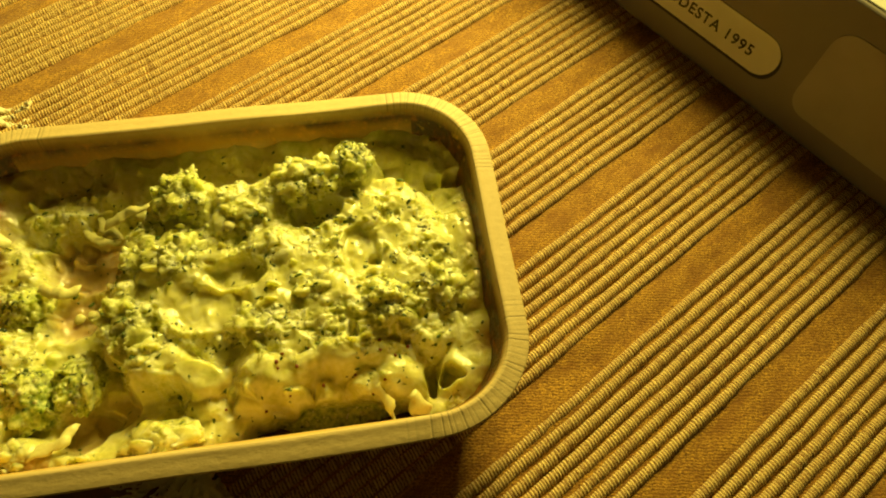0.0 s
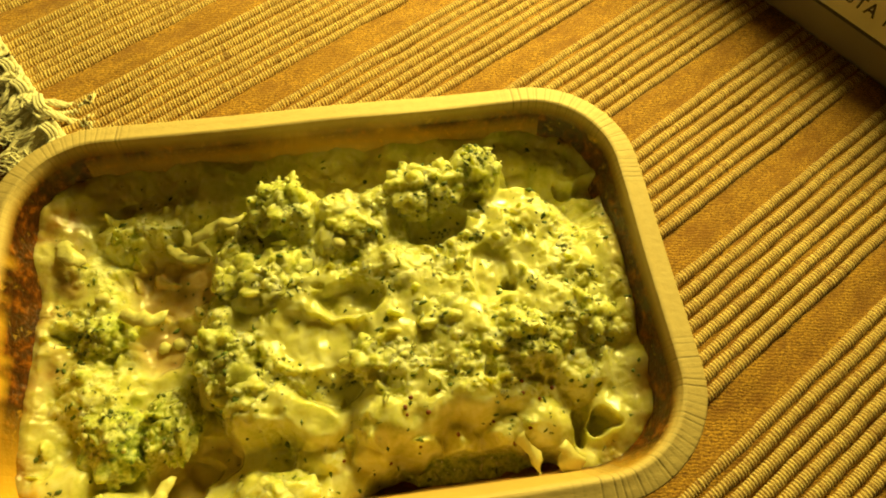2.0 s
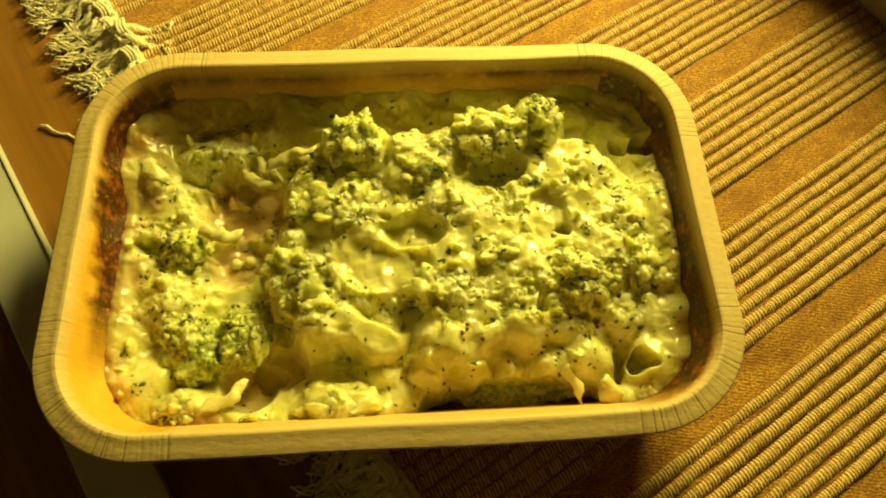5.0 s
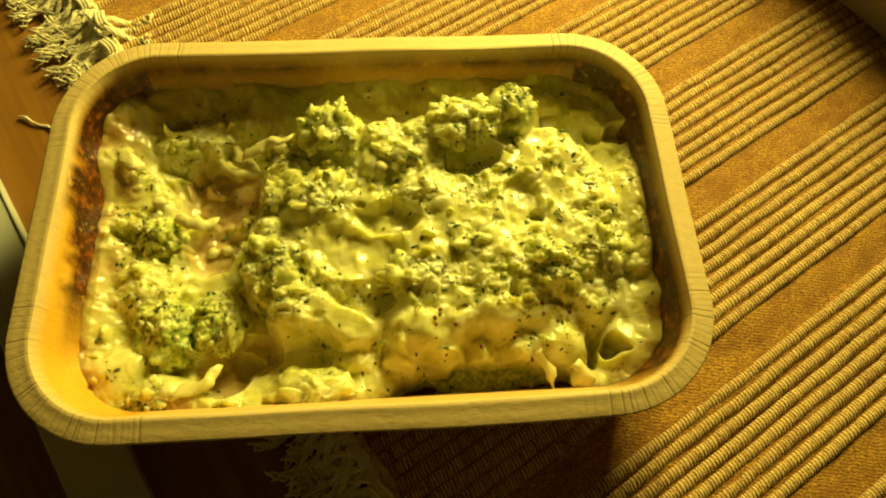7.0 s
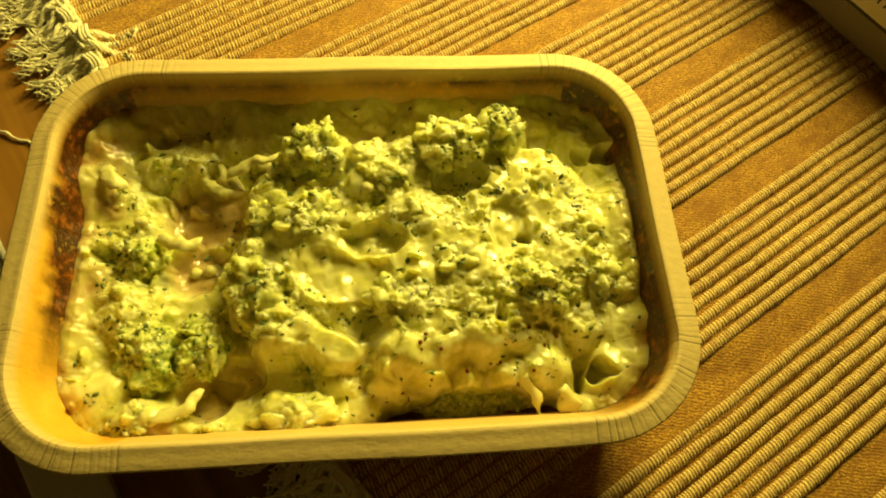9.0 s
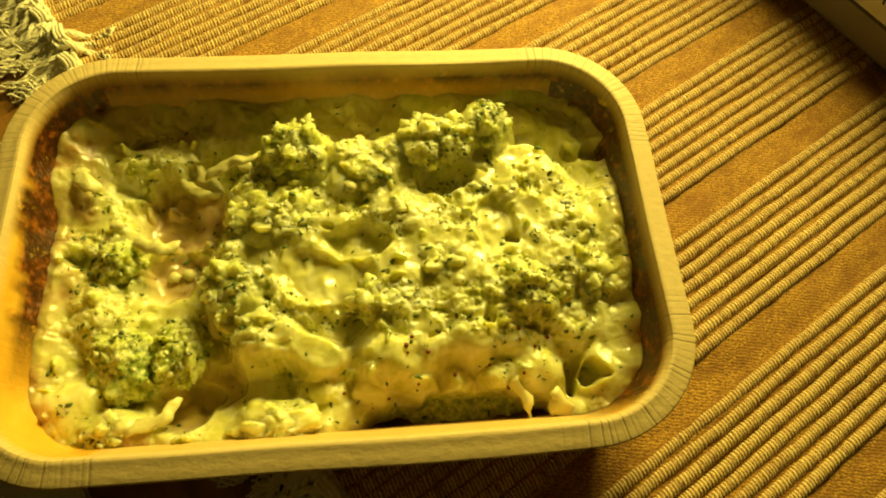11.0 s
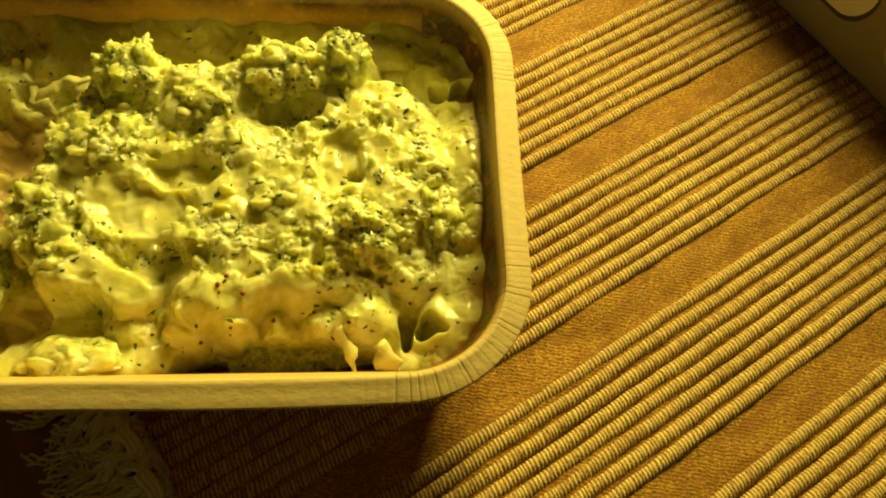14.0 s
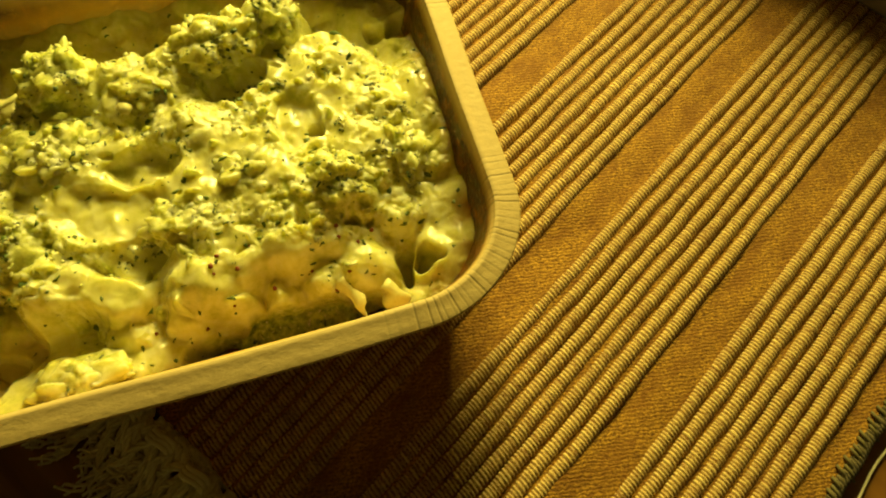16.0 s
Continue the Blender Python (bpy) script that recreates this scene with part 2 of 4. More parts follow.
PASTA = make_crumb("pasta_ribbon", (0.68, 0.62, 0.20), (0.86, 0.80, 0.32), 0.3)


# ---- mesh helpers ----
def mesh_of(name, verts, faces, mat, smooth=True):
    me = bpy.data.meshes.new(name)
    me.from_pydata([tuple(v) for v in verts] if not isinstance(verts, np.ndarray) else verts.tolist(), [], faces if not isinstance(faces, np.ndarray) else faces.tolist())
    me.materials.append(mat)
    if smooth:
        me.polygons.foreach_set("use_smooth", [True] * len(me.polygons))
    me.update()
    return me


def mesh_bm(name, bm, mat, smooth=False):
    me = bpy.data.meshes.new(name)
    bm.to_mesh(me)
    bm.free()
    me.materials.append(mat)
    if smooth:
        me.polygons.foreach_set("use_smooth", [True] * len(me.polygons))
    return me


def under(name, me, parent, label=""):
    ob = new(name, me)
    ob.parent = parent
    return tagged(ob, label)


def slab(size, centre=(0, 0, 0), bevel=0.0, segments=2):
    bm = bmesh.new()
    bmesh.ops.create_cube(bm, size=1.0)
    bmesh.ops.scale(bm, vec=size, verts=bm.verts)
    if bevel:
        bmesh.ops.bevel(bm, geom=bm.edges[:], offset=bevel, segments=segments, affect="EDGES", profile=0.5)
    bmesh.ops.translate(bm, vec=centre, verts=bm.verts)
    return bm


def tube(points, radii, sides=6, squash=1.0):
    """Vertices and faces of a tube along points."""
    verts, faces = [], []
    n = len(points)
    for i, p in enumerate(points):
        d = (points[min(i + 1, n - 1)] - points[max(i - 1, 0)]).normalized()
        a = d.cross(Vector((0, 0, 1)))
        a = a.normalized() if a.length > 1e-6 else Vector((1, 0, 0))
        c = a.cross(d)
        for k in range(sides):
            th = 2 * math.pi * k / sides
            verts.append(p + a * (math.cos(th) * radii[i]) + c * (math.sin(th) * radii[i] * squash))
    for i in range(n - 1):
        for k in range(sides):
            k2 = (k + 1) % sides
            faces.append((i * sides + k, i * sides + k2, (i + 1) * sides + k2, (i + 1) * sides + k))
    faces.append(tuple(range(sides))[::-1])
    faces.append(tuple((n - 1) * sides + k for k in range(sides)))
    return verts, faces


def merge(bits):
    verts, faces = [], []
    for v, f in bits:
        o = len(verts)
        verts += v
        faces += [tuple(i + o for i in q) for q in f]
    return verts, faces


# ---- numpy noise for the food's surface ----
def lattice(seed, n=64):
    return np.random.RandomState(seed).rand(n, n)


def value_noise(x, y, seed):
    g = lattice(seed)
    xi, yi = np.floor(x).astype(int), np.floor(y).astype(int)
    fx, fy = x - xi, y - yi
    fx, fy = fx * fx * (3 - 2 * fx), fy * fy * (3 - 2 * fy)
    a, b = g[xi % 64, yi % 64], g[(xi + 1) % 64, yi % 64]
    c, d = g[xi % 64, (yi + 1) % 64], g[(xi + 1) % 64, (yi + 1) % 64]
    return (a * (1 - fx) + b * fx) * (1 - fy) + (c * (1 - fx) + d * fx) * fy - 0.5


def cell_noise(x, y, seed):
    """Distance to the nearest of scattered points, one to a cell, and that cell's random number."""
    gx, gy, gr = lattice(seed), lattice(seed + 1), lattice(seed + 2)
    xi, yi = np.floor(x).astype(int), np.floor(y).astype(int)
    best, own = np.full(x.shape, 9.0), np.zeros(x.shape)
    for i in (-1, 0, 1):
        for j in (-1, 0, 1):
            cx, cy = xi + i, yi + j
            px, py = cx + gx[cx % 64, cy % 64], cy + gy[cx % 64, cy % 64]
            d = (x - px) ** 2 + (y - py) ** 2
            own = np.where(d < best, gr[cx % 64, cy % 64], own)
            best = np.minimum(best, d)
    return np.sqrt(best), own


def soften(field, times=1):
    for _ in range(times):
        p = np.pad(field, 1, mode="edge")
        field = (p[1:-1, 1:-1] * 4 + 2 * (p[:-2, 1:-1] + p[2:, 1:-1] + p[1:-1, :-2] + p[1:-1, 2:]) + p[:-2, :-2] + p[2:, :-2] + p[:-2, 2:] + p[2:, 2:]) / 16
    return field


# ---- room: unseen plain walls that close the place, pale to bounce light into shadows ----
def room():
    for name, size, at, mat in (
        ("floor", (2.8, 2.8, 0.1), (0, 0, -0.80), FLOOR_WOOD),
        ("ceiling", (2.8, 2.8, 0.1), (0, 0, 1.75), WALL_PAINT),
        ("wall_north", (2.8, 0.1, 2.45), (0, 1.45, 0.475), WALL_PAINT),
        ("wall_south", (2.8, 0.1, 2.45), (0, -1.45, 0.475), WALL_PAINT),
        ("wall_east", (0.1, 3.0, 2.45), (1.45, 0, 0.475), WALL_PAINT),
        ("wall_west", (0.1, 3.0, 2.45), (-1.45, 0, 0.475), WALL_PAINT),
    ):
        ob = new(name, mesh_bm(name, slab(size, at), mat))
        tagged(ob, "plain " + name.split("_")[0] + " of the unseen dim room", name.split("_")[0], kind="structure")


room()

TABLE_Z = -0.0042


def table():
    t = new("dining_table")
    t.matrix_world = MAT_TURN
    tagged(t, "brown oiled wooden dining table with visible grain", "table")
    under("tabletop", mesh_bm("tabletop", slab((1.3, 0.8, 0.03), (0.12, 0.0, TABLE_Z - 0.015), 0.004), WOOD), t)
    for sx in (-0.47, 0.71):
        for sy in (-0.34, 0.34):
            under("leg", mesh_bm("leg", slab((0.06, 0.06, 0.716), (sx, sy, TABLE_Z - 0.03 - 0.358), 0.004), WOOD), t)


table()


def white_strip():
    s = new("white_strip")
    s.matrix_world = MAT_TURN
    tagged(s, "narrow glossy white strip lying flat on the brown table", "strip")
    under("face", mesh_bm("face", slab((0.0187, 0.70, 0.0040), (-0.1026, 0.02, TABLE_Z + 0.0020), 0.0006, 2), WHITE), s)
    under("edging", mesh_bm("edging", slab((0.0010, 0.70, 0.0046), (-0.0927, 0.02, TABLE_Z + 0.0023), 0.0003, 2), WHITE), s, "bright thin edge of the strip")


white_strip()

# ---- tray ----
RIM_Z = 0.0330
HALF_X, HALF_Y, CORNER = 0.0888, 0.0568, 0.0245   # inner edge of the rim
DRAFT = 0.27
TRAY_Y = 0.0010


def rounded(offset, s):
    """Point at share s of the way round the tray, offset outwards from the rim's inner edge, and the outward normal."""
    hx, hy, r = HALF_X - CORNER, HALF_Y - CORNER, CORNER
    lens = (2 * hy, math.pi / 2 * r, 2 * hx, math.pi / 2 * r) * 2
    total = sum(lens)
    d = (s % 1.0) * total
    centres = ((hx, hy), (-hx, hy), (-hx, -hy), (hx, -hy))
    k = 0
    while d > lens[k]:
        d -= lens[k]
        k += 1
    side, a = k // 2, 0.0
    cx, cy = centres[side]
    if k % 2:
        a = (side + d / lens[k]) * math.pi / 2
        bx, by = cx, cy
    else:
        a = side * math.pi / 2
        back = lens[k] - d
        tx, ty = -math.sin(a), math.cos(a)
        bx, by = cx - tx * back, cy - ty * back
    nx, ny = math.cos(a), math.sin(a)
    return bx + nx * (r + offset), by + ny * (r + offset), k, a, d


def tray():
    hx, hy, r = HALF_X - CORNER, HALF_Y - CORNER, CORNER
    lens = (2 * hy, math.pi / 2 * r, 2 * hx, math.pi / 2 * r) * 2
    total = sum(lens)
    shares, acc = [], 0.0
    for i, length in enumerate(lens):
        n = 230 if i % 2 else 320
        shares += [(acc + length * j / n) / total for j in range(n)]
        acc += length
    # profile: outwards offset, height, how much a crease shows
    prof = [(-0.0250, 0.0006, 0), (-0.0150, 0.0006, 0), (-0.0125, 0.0010, 0.2), (-0.0114, 0.0026, 0.5)]
    for j in range(1, 9):
        z = 0.0026 + (RIM_Z - 0.0012 - 0.0026) * j / 8
        prof.append((-(RIM_Z - z) * DRAFT - 0.0004, z, 0.75))
    prof += [(-0.0001, RIM_Z - 0.0001, 0.8), (0.0004, RIM_Z + 0.00015, 1), (0.0009, RIM_Z + 0.00012, 1), (0.0015, RIM_Z - 0.0001, 1), (0.0036, RIM_Z - 0.0005, 1),
             (0.0058, RIM_Z - 0.0008, 1), (0.0062, RIM_Z - 0.0010, 1), (0.0062, RIM_Z - 0.0015, 1), (0.0058, RIM_Z - 0.0016, 1), (0.0035, RIM_Z - 0.0014, 1), (0.0012, RIM_Z - 0.0014, 1), (0.0004, RIM_Z - 0.0030, 0.8)]
    for j in range(5, -1, -1):
        z = 0.0004 + (RIM_Z - 0.006) * j / 5
        prof.append((-(RIM_Z - z) * DRAFT + 0.0006, z, 0.5))
    prof += [(-0.0150, 0.0, 0), (-0.0250, 0.0, 0)]
    verts, stain, crust, folds, cream = [], [], [], [], []
    rnd = random.Random(5)
    arc = math.pi / 2 * r
    marks = [[-0.0085 + 0.00155 * j + rnd.uniform(-0.0005, 0.0005) for j in range(36)] for side in range(4)]
    depth = [[0.2 + 0.8 * rnd.random() ** 2 for j in range(36)] for side in range(4)]

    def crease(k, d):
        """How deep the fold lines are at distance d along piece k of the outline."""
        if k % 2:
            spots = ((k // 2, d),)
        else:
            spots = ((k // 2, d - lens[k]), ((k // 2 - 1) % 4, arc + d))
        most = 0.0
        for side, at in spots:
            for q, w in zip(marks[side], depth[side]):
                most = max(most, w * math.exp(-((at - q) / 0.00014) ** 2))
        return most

    for s in shares:
        x0, y0, k0, a0, d0 = rounded(0.0, s)
        fold = crease(k0, d0)
        for off, z, c in prof:
            x, y, k0, a, d = rounded(off, s)
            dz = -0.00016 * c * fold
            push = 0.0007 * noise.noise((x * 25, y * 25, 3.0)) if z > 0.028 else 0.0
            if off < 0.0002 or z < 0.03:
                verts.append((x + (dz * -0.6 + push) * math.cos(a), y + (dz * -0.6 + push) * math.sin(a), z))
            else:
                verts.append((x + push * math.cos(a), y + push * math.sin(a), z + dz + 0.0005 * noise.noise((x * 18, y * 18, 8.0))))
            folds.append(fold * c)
            inside = off < 0.0004
            low = max(0.0, min(1.0, (RIM_Z - 0.0015 - z) / 0.0016)) if inside else 0.0
            warm = 1.0 if x < -0.06 else (0.85 if x > 0.07 else (1.0 if y > 0 else 0.4))
            stain.append(low * warm)
            cream.append(max(0.0, min(1.0, (y - 0.038) / 0.006)) * max(0.0, min(1.0, (RIM_Z - 0.010 - z) / 0.004)) if inside else 0.0)
            left = max(0.0, min(1.0, (-x - 0.062) / 0.010)) * max(0.0, min(1.0, (y + 0.040) / 0.030))
            right = max(0.0, min(1.0, (x - 0.060) / 0.012)) * max(0.0, min(1.0, (y + 0.058) / 0.012))
            back = max(0.0, min(1.0, (y - 0.044) / 0.004)) * (0.55 + 0.45 * min(1.0, abs(x) / 0.06))
            ragged = 0.0035 * noise.noise((x * 70, y * 70, 1.0)) + 0.0016 * noise.noise((x * 260, y * 260, 4.0))
            if x < 0:
                top_edge = 0.0245 + 0.0060 * max(0.0, min(1.0, (y + 0.012) / 0.030)) + ragged
            else:
                top_edge = 0.0305 + 0.5 * ragged
            band = max(0.0, min(1.0, (top_edge - z) / 0.0022))
            if y > 0.04 and abs(x) < 0.07:
                band = max(band * 0.45, math.exp(-((z - 0.0290 - 0.4 * ragged) / 0.0022) ** 2))
            # foot of the front wall browned to stand for shade in the gap
            gap_shade = max(0.0, min(1.0, (-y - 0.040) / 0.004)) * max(0.0, min(1.0, (0.016 - z) / 0.003)) * max(0.0, min(1.0, (0.036 - abs(x - 0.036)) / 0.006))
            crust.append(min(1.0, 1.25 * band * max(left, right, back) * low + (gap_shade if inside else 0.0)))
    m, n = len(prof), len(shares)
    ob = new("meal_tray")
    ob.location = (0, TRAY_Y, 0)
    tagged(ob, "tan kraft paperboard tray, baked-on crust inside, on woven mat", "tray")
    for name, rings, word in (("body", [*range(0, 13), *range(23, m)], "paperboard wall with brown baked-on sauce and painted shade at the front foot"), ("rim", list(range(12, 24)), "tan rim creased at the corners")):
        w = len(rings)
        pick = [i * m + j for i in range(n) for j in rings]
        faces = []
        for i in range(n):
            for j in range(w - 1):
                if rings[j + 1] == rings[j] + 1:
                    faces.append((i * w + j, i * w + j + 1, ((i + 1) % n) * w + j + 1, ((i + 1) % n) * w + j))
        if name == "body":
            faces.append(tuple(i * w for i in range(n)))
            faces.append(tuple(i * w + w - 1 for i in range(n))[::-1])
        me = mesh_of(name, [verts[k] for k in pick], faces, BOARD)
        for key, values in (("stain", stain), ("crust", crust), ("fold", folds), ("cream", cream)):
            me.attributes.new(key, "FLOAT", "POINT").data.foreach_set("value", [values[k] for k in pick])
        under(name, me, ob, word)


tray()

# ---- food ----
STEP = 0.00027
GX = np.arange(-0.090, 0.0901, STEP)
GY = np.arange(-0.061, 0.0611, STEP)
FX, FY = np.meshgrid(GX, GY, indexing="ij")
WX = FX + 0.0044 * value_noise(FX / 0.011, FY / 0.011, 11) + 0.0024 * value_noise(FX / 0.004, FY / 0.004, 12)
WY = FY + 0.0044 * value_noise(FX / 0.011 + 9, FY / 0.011, 13) + 0.0024 * value_noise(FX / 0.004 + 5, FY / 0.004, 14)
def inset(x, y, z):
    """How far inside the tray's wall, at height z, a place lies (negative: beyond it)."""
    shift = (RIM_Z - z) * DRAFT + 0.0004
    qx = np.abs(x) - (HALF_X - CORNER)
    qy = np.abs(y - TRAY_Y) - (HALF_Y - CORNER)
    out = np.hypot(np.maximum(qx, 0), np.maximum(qy, 0)) + np.minimum(np.maximum(qx, qy), 0)
    return CORNER - shift - out


food_h = 0.0088 + 0.0016 * value_noise(FX / 0.018, FY / 0.018, 15)
food_h = food_h + 0.0065 * np.clip(1.15 - inset(FX, FY, 0.014) / 0.012, 0, 1) * (1 - np.clip(1.6 - ((FX - 0.034) / 0.030) ** 2, 0, 1) * (FY < -0.035))
food_g = np.full(FX.shape, 0.4)
food_p = np.zeros(FX.shape)
food_l = np.zeros(FX.shape)


def lump(x, y, rx, ry, top, grainy=0.9, turn=0.0, power=1.5, leaf=0.0):
    """Raise the food into a mound; grainy says how much broccoli shows, leaf how green it is."""
    global food_h, food_g, food_l
    c, s = math.cos(turn), math.sin(turn)
    dx, dy = WX - x, WY - y
    d2 = ((dx * c + dy * s) / rx) ** 2 + ((-dx * s + dy * c) / ry) ** 2
    dome = top - (top - 0.006) * np.minimum(d2, 4.0) ** power
    k = 0.0024
    t = np.clip(0.5 + 0.5 * (dome - food_h) / k, 0, 1)
    food_h = food_h * (1 - t) + dome * t + k * t * (1 - t)
    food_g = food_g * (1 - t) + grainy * t
    food_l = food_l * (1 - t) + leaf * t


def hollow(x, y, rx, ry, depth, peach=0.0, turn=0.0):
    global food_h, food_p, food_g
    c, s = math.cos(turn), math.sin(turn)
    dx, dy = WX - x, WY - y
    d2 = ((dx * c + dy * s) / rx) ** 2 + ((-dx * s + dy * c) / ry) ** 2
    w = np.clip(1.35 - d2, 0, 1)
    w = w * w * (3 - 2 * w)
    food_h = food_h - depth * w
    food_p = np.maximum(food_p, w * peach)
    food_g = food_g * (1 - w * 0.8 * min(1.0, peach + 0.4))


# sauce along the edges
lump(-0.056, 0.043, 0.032, 0.018, 0.0165, 0.85)
lump(-0.041, 0.039, 0.008, 0.009, 0.0145, 0.2)
lump(-0.072, 0.014, 0.013, 0.020, 0.0150, 0.85)
lump(-0.070, -0.012, 0.016, 0.014, 0.0155, 0.75)
lump(-0.072, -0.042, 0.012, 0.014, 0.0170, 0.3)
lump(0.010, 0.051, 0.060, 0.012, 0.0185, 0.25)
lump(0.058, 0.051, 0.026, 0.011, 0.0205, 0.2)
lump(0.078, 0.041, 0.018, 0.018, 0.0180, 0.05)
lump(0.079, -0.037, 0.014, 0.018, 0.0175, 0.05)
lump(0.083, 0.004, 0.014, 0.036, 0.0235, 0.6)
# left-hand florets and curls
lump(-0.074, 0.007, 0.008, 0.008, 0.0155, 0.9, leaf=0.6)
lump(-0.060, -0.027, 0.011, 0.013, 0.0175, 0.9, leaf=1.0)
lump(-0.046, -0.025, 0.008, 0.014, 0.0175, 0.9, leaf=0.9)
lump(-0.061, -0.047, 0.011, 0.008, 0.0180, 0.4, leaf=0.2)
lump(-0.047, -0.050, 0.012, 0.006, 0.0160, 0.5, leaf=0.2)
# the large mound
lump(0.036, 0.004, 0.056, 0.041, 0.0246, 0.8, -0.05, 3.0)
lump(-0.012, 0.007, 0.028, 0.035, 0.0234, 0.85, 0.0, 3.0)
lump(-0.011, 0.032, 0.0145, 0.0130, 0.0308, 1.0, leaf=0.45)
lump(-0.017, 0.010, 0.0185, 0.0145, 0.0278, 1.0, leaf=0.3)
lump(0.004, 0.023, 0.015, 0.012, 0.0262, 0.8)
lump(0.017, 0.024, 0.014, 0.013, 0.0262, 0.8)
lump(0.023, 0.010, 0.014, 0.015, 0.0258, 0.85)
lump(0.005, 0.032, 0.0130, 0.0105, 0.0278, 0.75)
lump(0.018, 0.031, 0.0120, 0.0105, 0.0274, 0.8, leaf=0.2)
lump(0.031, 0.037, 0.0135, 0.0110, 0.0322, 1.0, leaf=0.1)
lump(0.048, 0.039, 0.0135, 0.0115, 0.0325, 1.0, leaf=0.4)
lump(0.040, 0.037, 0.0140, 0.0100, 0.0290, 1.0)
lump(0.058, 0.020, 0.020, 0.017, 0.0252, 0.75)
lump(0.068, 0.006, 0.018, 0.020, 0.0245, 0.9, leaf=0.1)
lump(0.078, -0.008, 0.011, 0.019, 0.0210, 0.7)
lump(0.054, -0.016, 0.0140, 0.0130, 0.0272, 1.0, leaf=0.3)
lump(0.017, -0.013, 0.017, 0.014, 0.0258, 0.9)
lump(0.036, -0.009, 0.017, 0.017, 0.0258, 0.85)
lump(0.046, 0.004, 0.017, 0.015, 0.0250, 0.6)
lump(0.032, -0.027, 0.038, 0.0120, 0.0225, 0.75, -0.05, 2.0)
lump(-0.004, -0.037, 0.010, 0.007, 0.0165, 0.55)
lump(0.009, -0.038, 0.007, 0.008, 0.0175, 0.5)
lump(0.021, -0.037, 0.008, 0.007, 0.0185, 0.5)
lump(0.033, -0.039, 0.007, 0.006, 0.0165, 0.5)
lump(0.045, -0.038, 0.009, 0.007, 0.0180, 0.6)
lump(0.057, -0.040, 0.007, 0.006, 0.0165, 0.2)
lump(0.015, -0.032, 0.014, 0.0105, 0.0240, 0.8)
lump(0.038, -0.028, 0.014, 0.0115, 0.0243, 0.85)
lump(0.054, -0.036, 0.013, 0.0110, 0.0195, 0.4)
lump(0.066, -0.022, 0.012, 0.011, 0.0205, 0.7)
lump(-0.027, -0.012, 0.0125, 0.0120, 0.0245, 1.0, leaf=0.5)
lump(-0.021, -0.025, 0.0140, 0.0110, 0.0225, 0.7)
lump(-0.002, -0.010, 0.013, 0.010, 0.0200, 0.0)
lump(-0.006, -0.030, 0.012, 0.008, 0.0200, 0.0)
lump(0.002, -0.045, 0.014, 0.009, 0.0140, 0.1)
lump(-0.019, -0.048, 0.0165, 0.0085, 0.0195, 0.6, leaf=0.15)
# ragged scraps all over
scraps = random.Random(33)
for k in range(110):
    if k < 48:
        sx, sy, rise = scraps.uniform(-0.079, -0.032), scraps.uniform(-0.050, 0.046), scraps.uniform(0.0012, 0.0034)
    else:
        sx, sy, rise = scraps.uniform(-0.032, 0.078), scraps.uniform(-0.040, 0.040), scraps.uniform(0.0006, 0.0022)
    here = food_h[int((sx + 0.090) / STEP), int((sy + 0.061) / STEP)]
    lump(sx, sy, scraps.uniform(0.0020, 0.0050), scraps.uniform(0.0014, 0.0032), here + rise, scraps.choice((0.3, 0.8, 1.0)), scraps.uniform(0, 3.1), 1.2, scraps.choice((0.0, 0.4, 0.7)))
# baked up against the back and end walls
near = np.clip(1 - inset(FX, FY, 0.022) / 0.020, 0, 1.15)
uneven = 0.0038 * value_noise(FX / 0.008, FY / 0.008, 83) + 0.0007 * value_noise(FX / 0.0026, FY / 0.0026, 84)
rear = np.clip((FY - 0.016) / 0.018, 0, 1)
end = np.clip((FX - 0.066) / 0.010, 0, 1) * np.clip((FY + 0.046) / 0.012, 0, 1)
for part_of, low, up in ((rear, 0.0125, 0.0088), (end, 0.0148, 0.0062)):
    bank = low + up * near ** 0.8 + uneven
    t = np.clip(0.5 + (bank - food_h) / 0.003, 0, 1) * part_of * np.clip(near * 6, 0, 1)
    food_h = food_h * (1 - t) + bank * t
    food_g = food_g * (1 - t) + 0.22 * t
    food_l = food_l * (1 - t)
# bare places, pits and bubbles
hollow(-0.047, 0.019, 0.015, 0.011, 0.0045, 1.0)
hollow(-0.048, 0.001, 0.010, 0.008, 0.0050, 1.0)
hollow(-0.043, -0.039, 0.009, 0.007, 0.0060, 0.8)
hollow(-0.0345, -0.034, 0.007, 0.007, 0.0040, 0.5)
hollow(0.034, -0.0490, 0.026, 0.0062, 0.0120, 0.0)


def pool(x, y, rx, ry, level, turn=0.0, grainy=0.0):
    """Smooth sauce that has run together at one level."""
    global food_h, food_g
    c, s = math.cos(turn), math.sin(turn)
    dx, dy = WX - x, WY - y
    d2 = ((dx * c + dy * s) / rx) ** 2 + ((-dx * s + dy * c) / ry) ** 2
    w = np.clip(1.5 - d2 * 1.1, 0, 1)
    w = w * w * (3 - 2 * w)
    food_h = food_h * (1 - w) + (level + 0.0010 * value_noise(FX / 0.007, FY / 0.007, 77)) * w
    food_g = food_g * (1 - w) + grainy * w


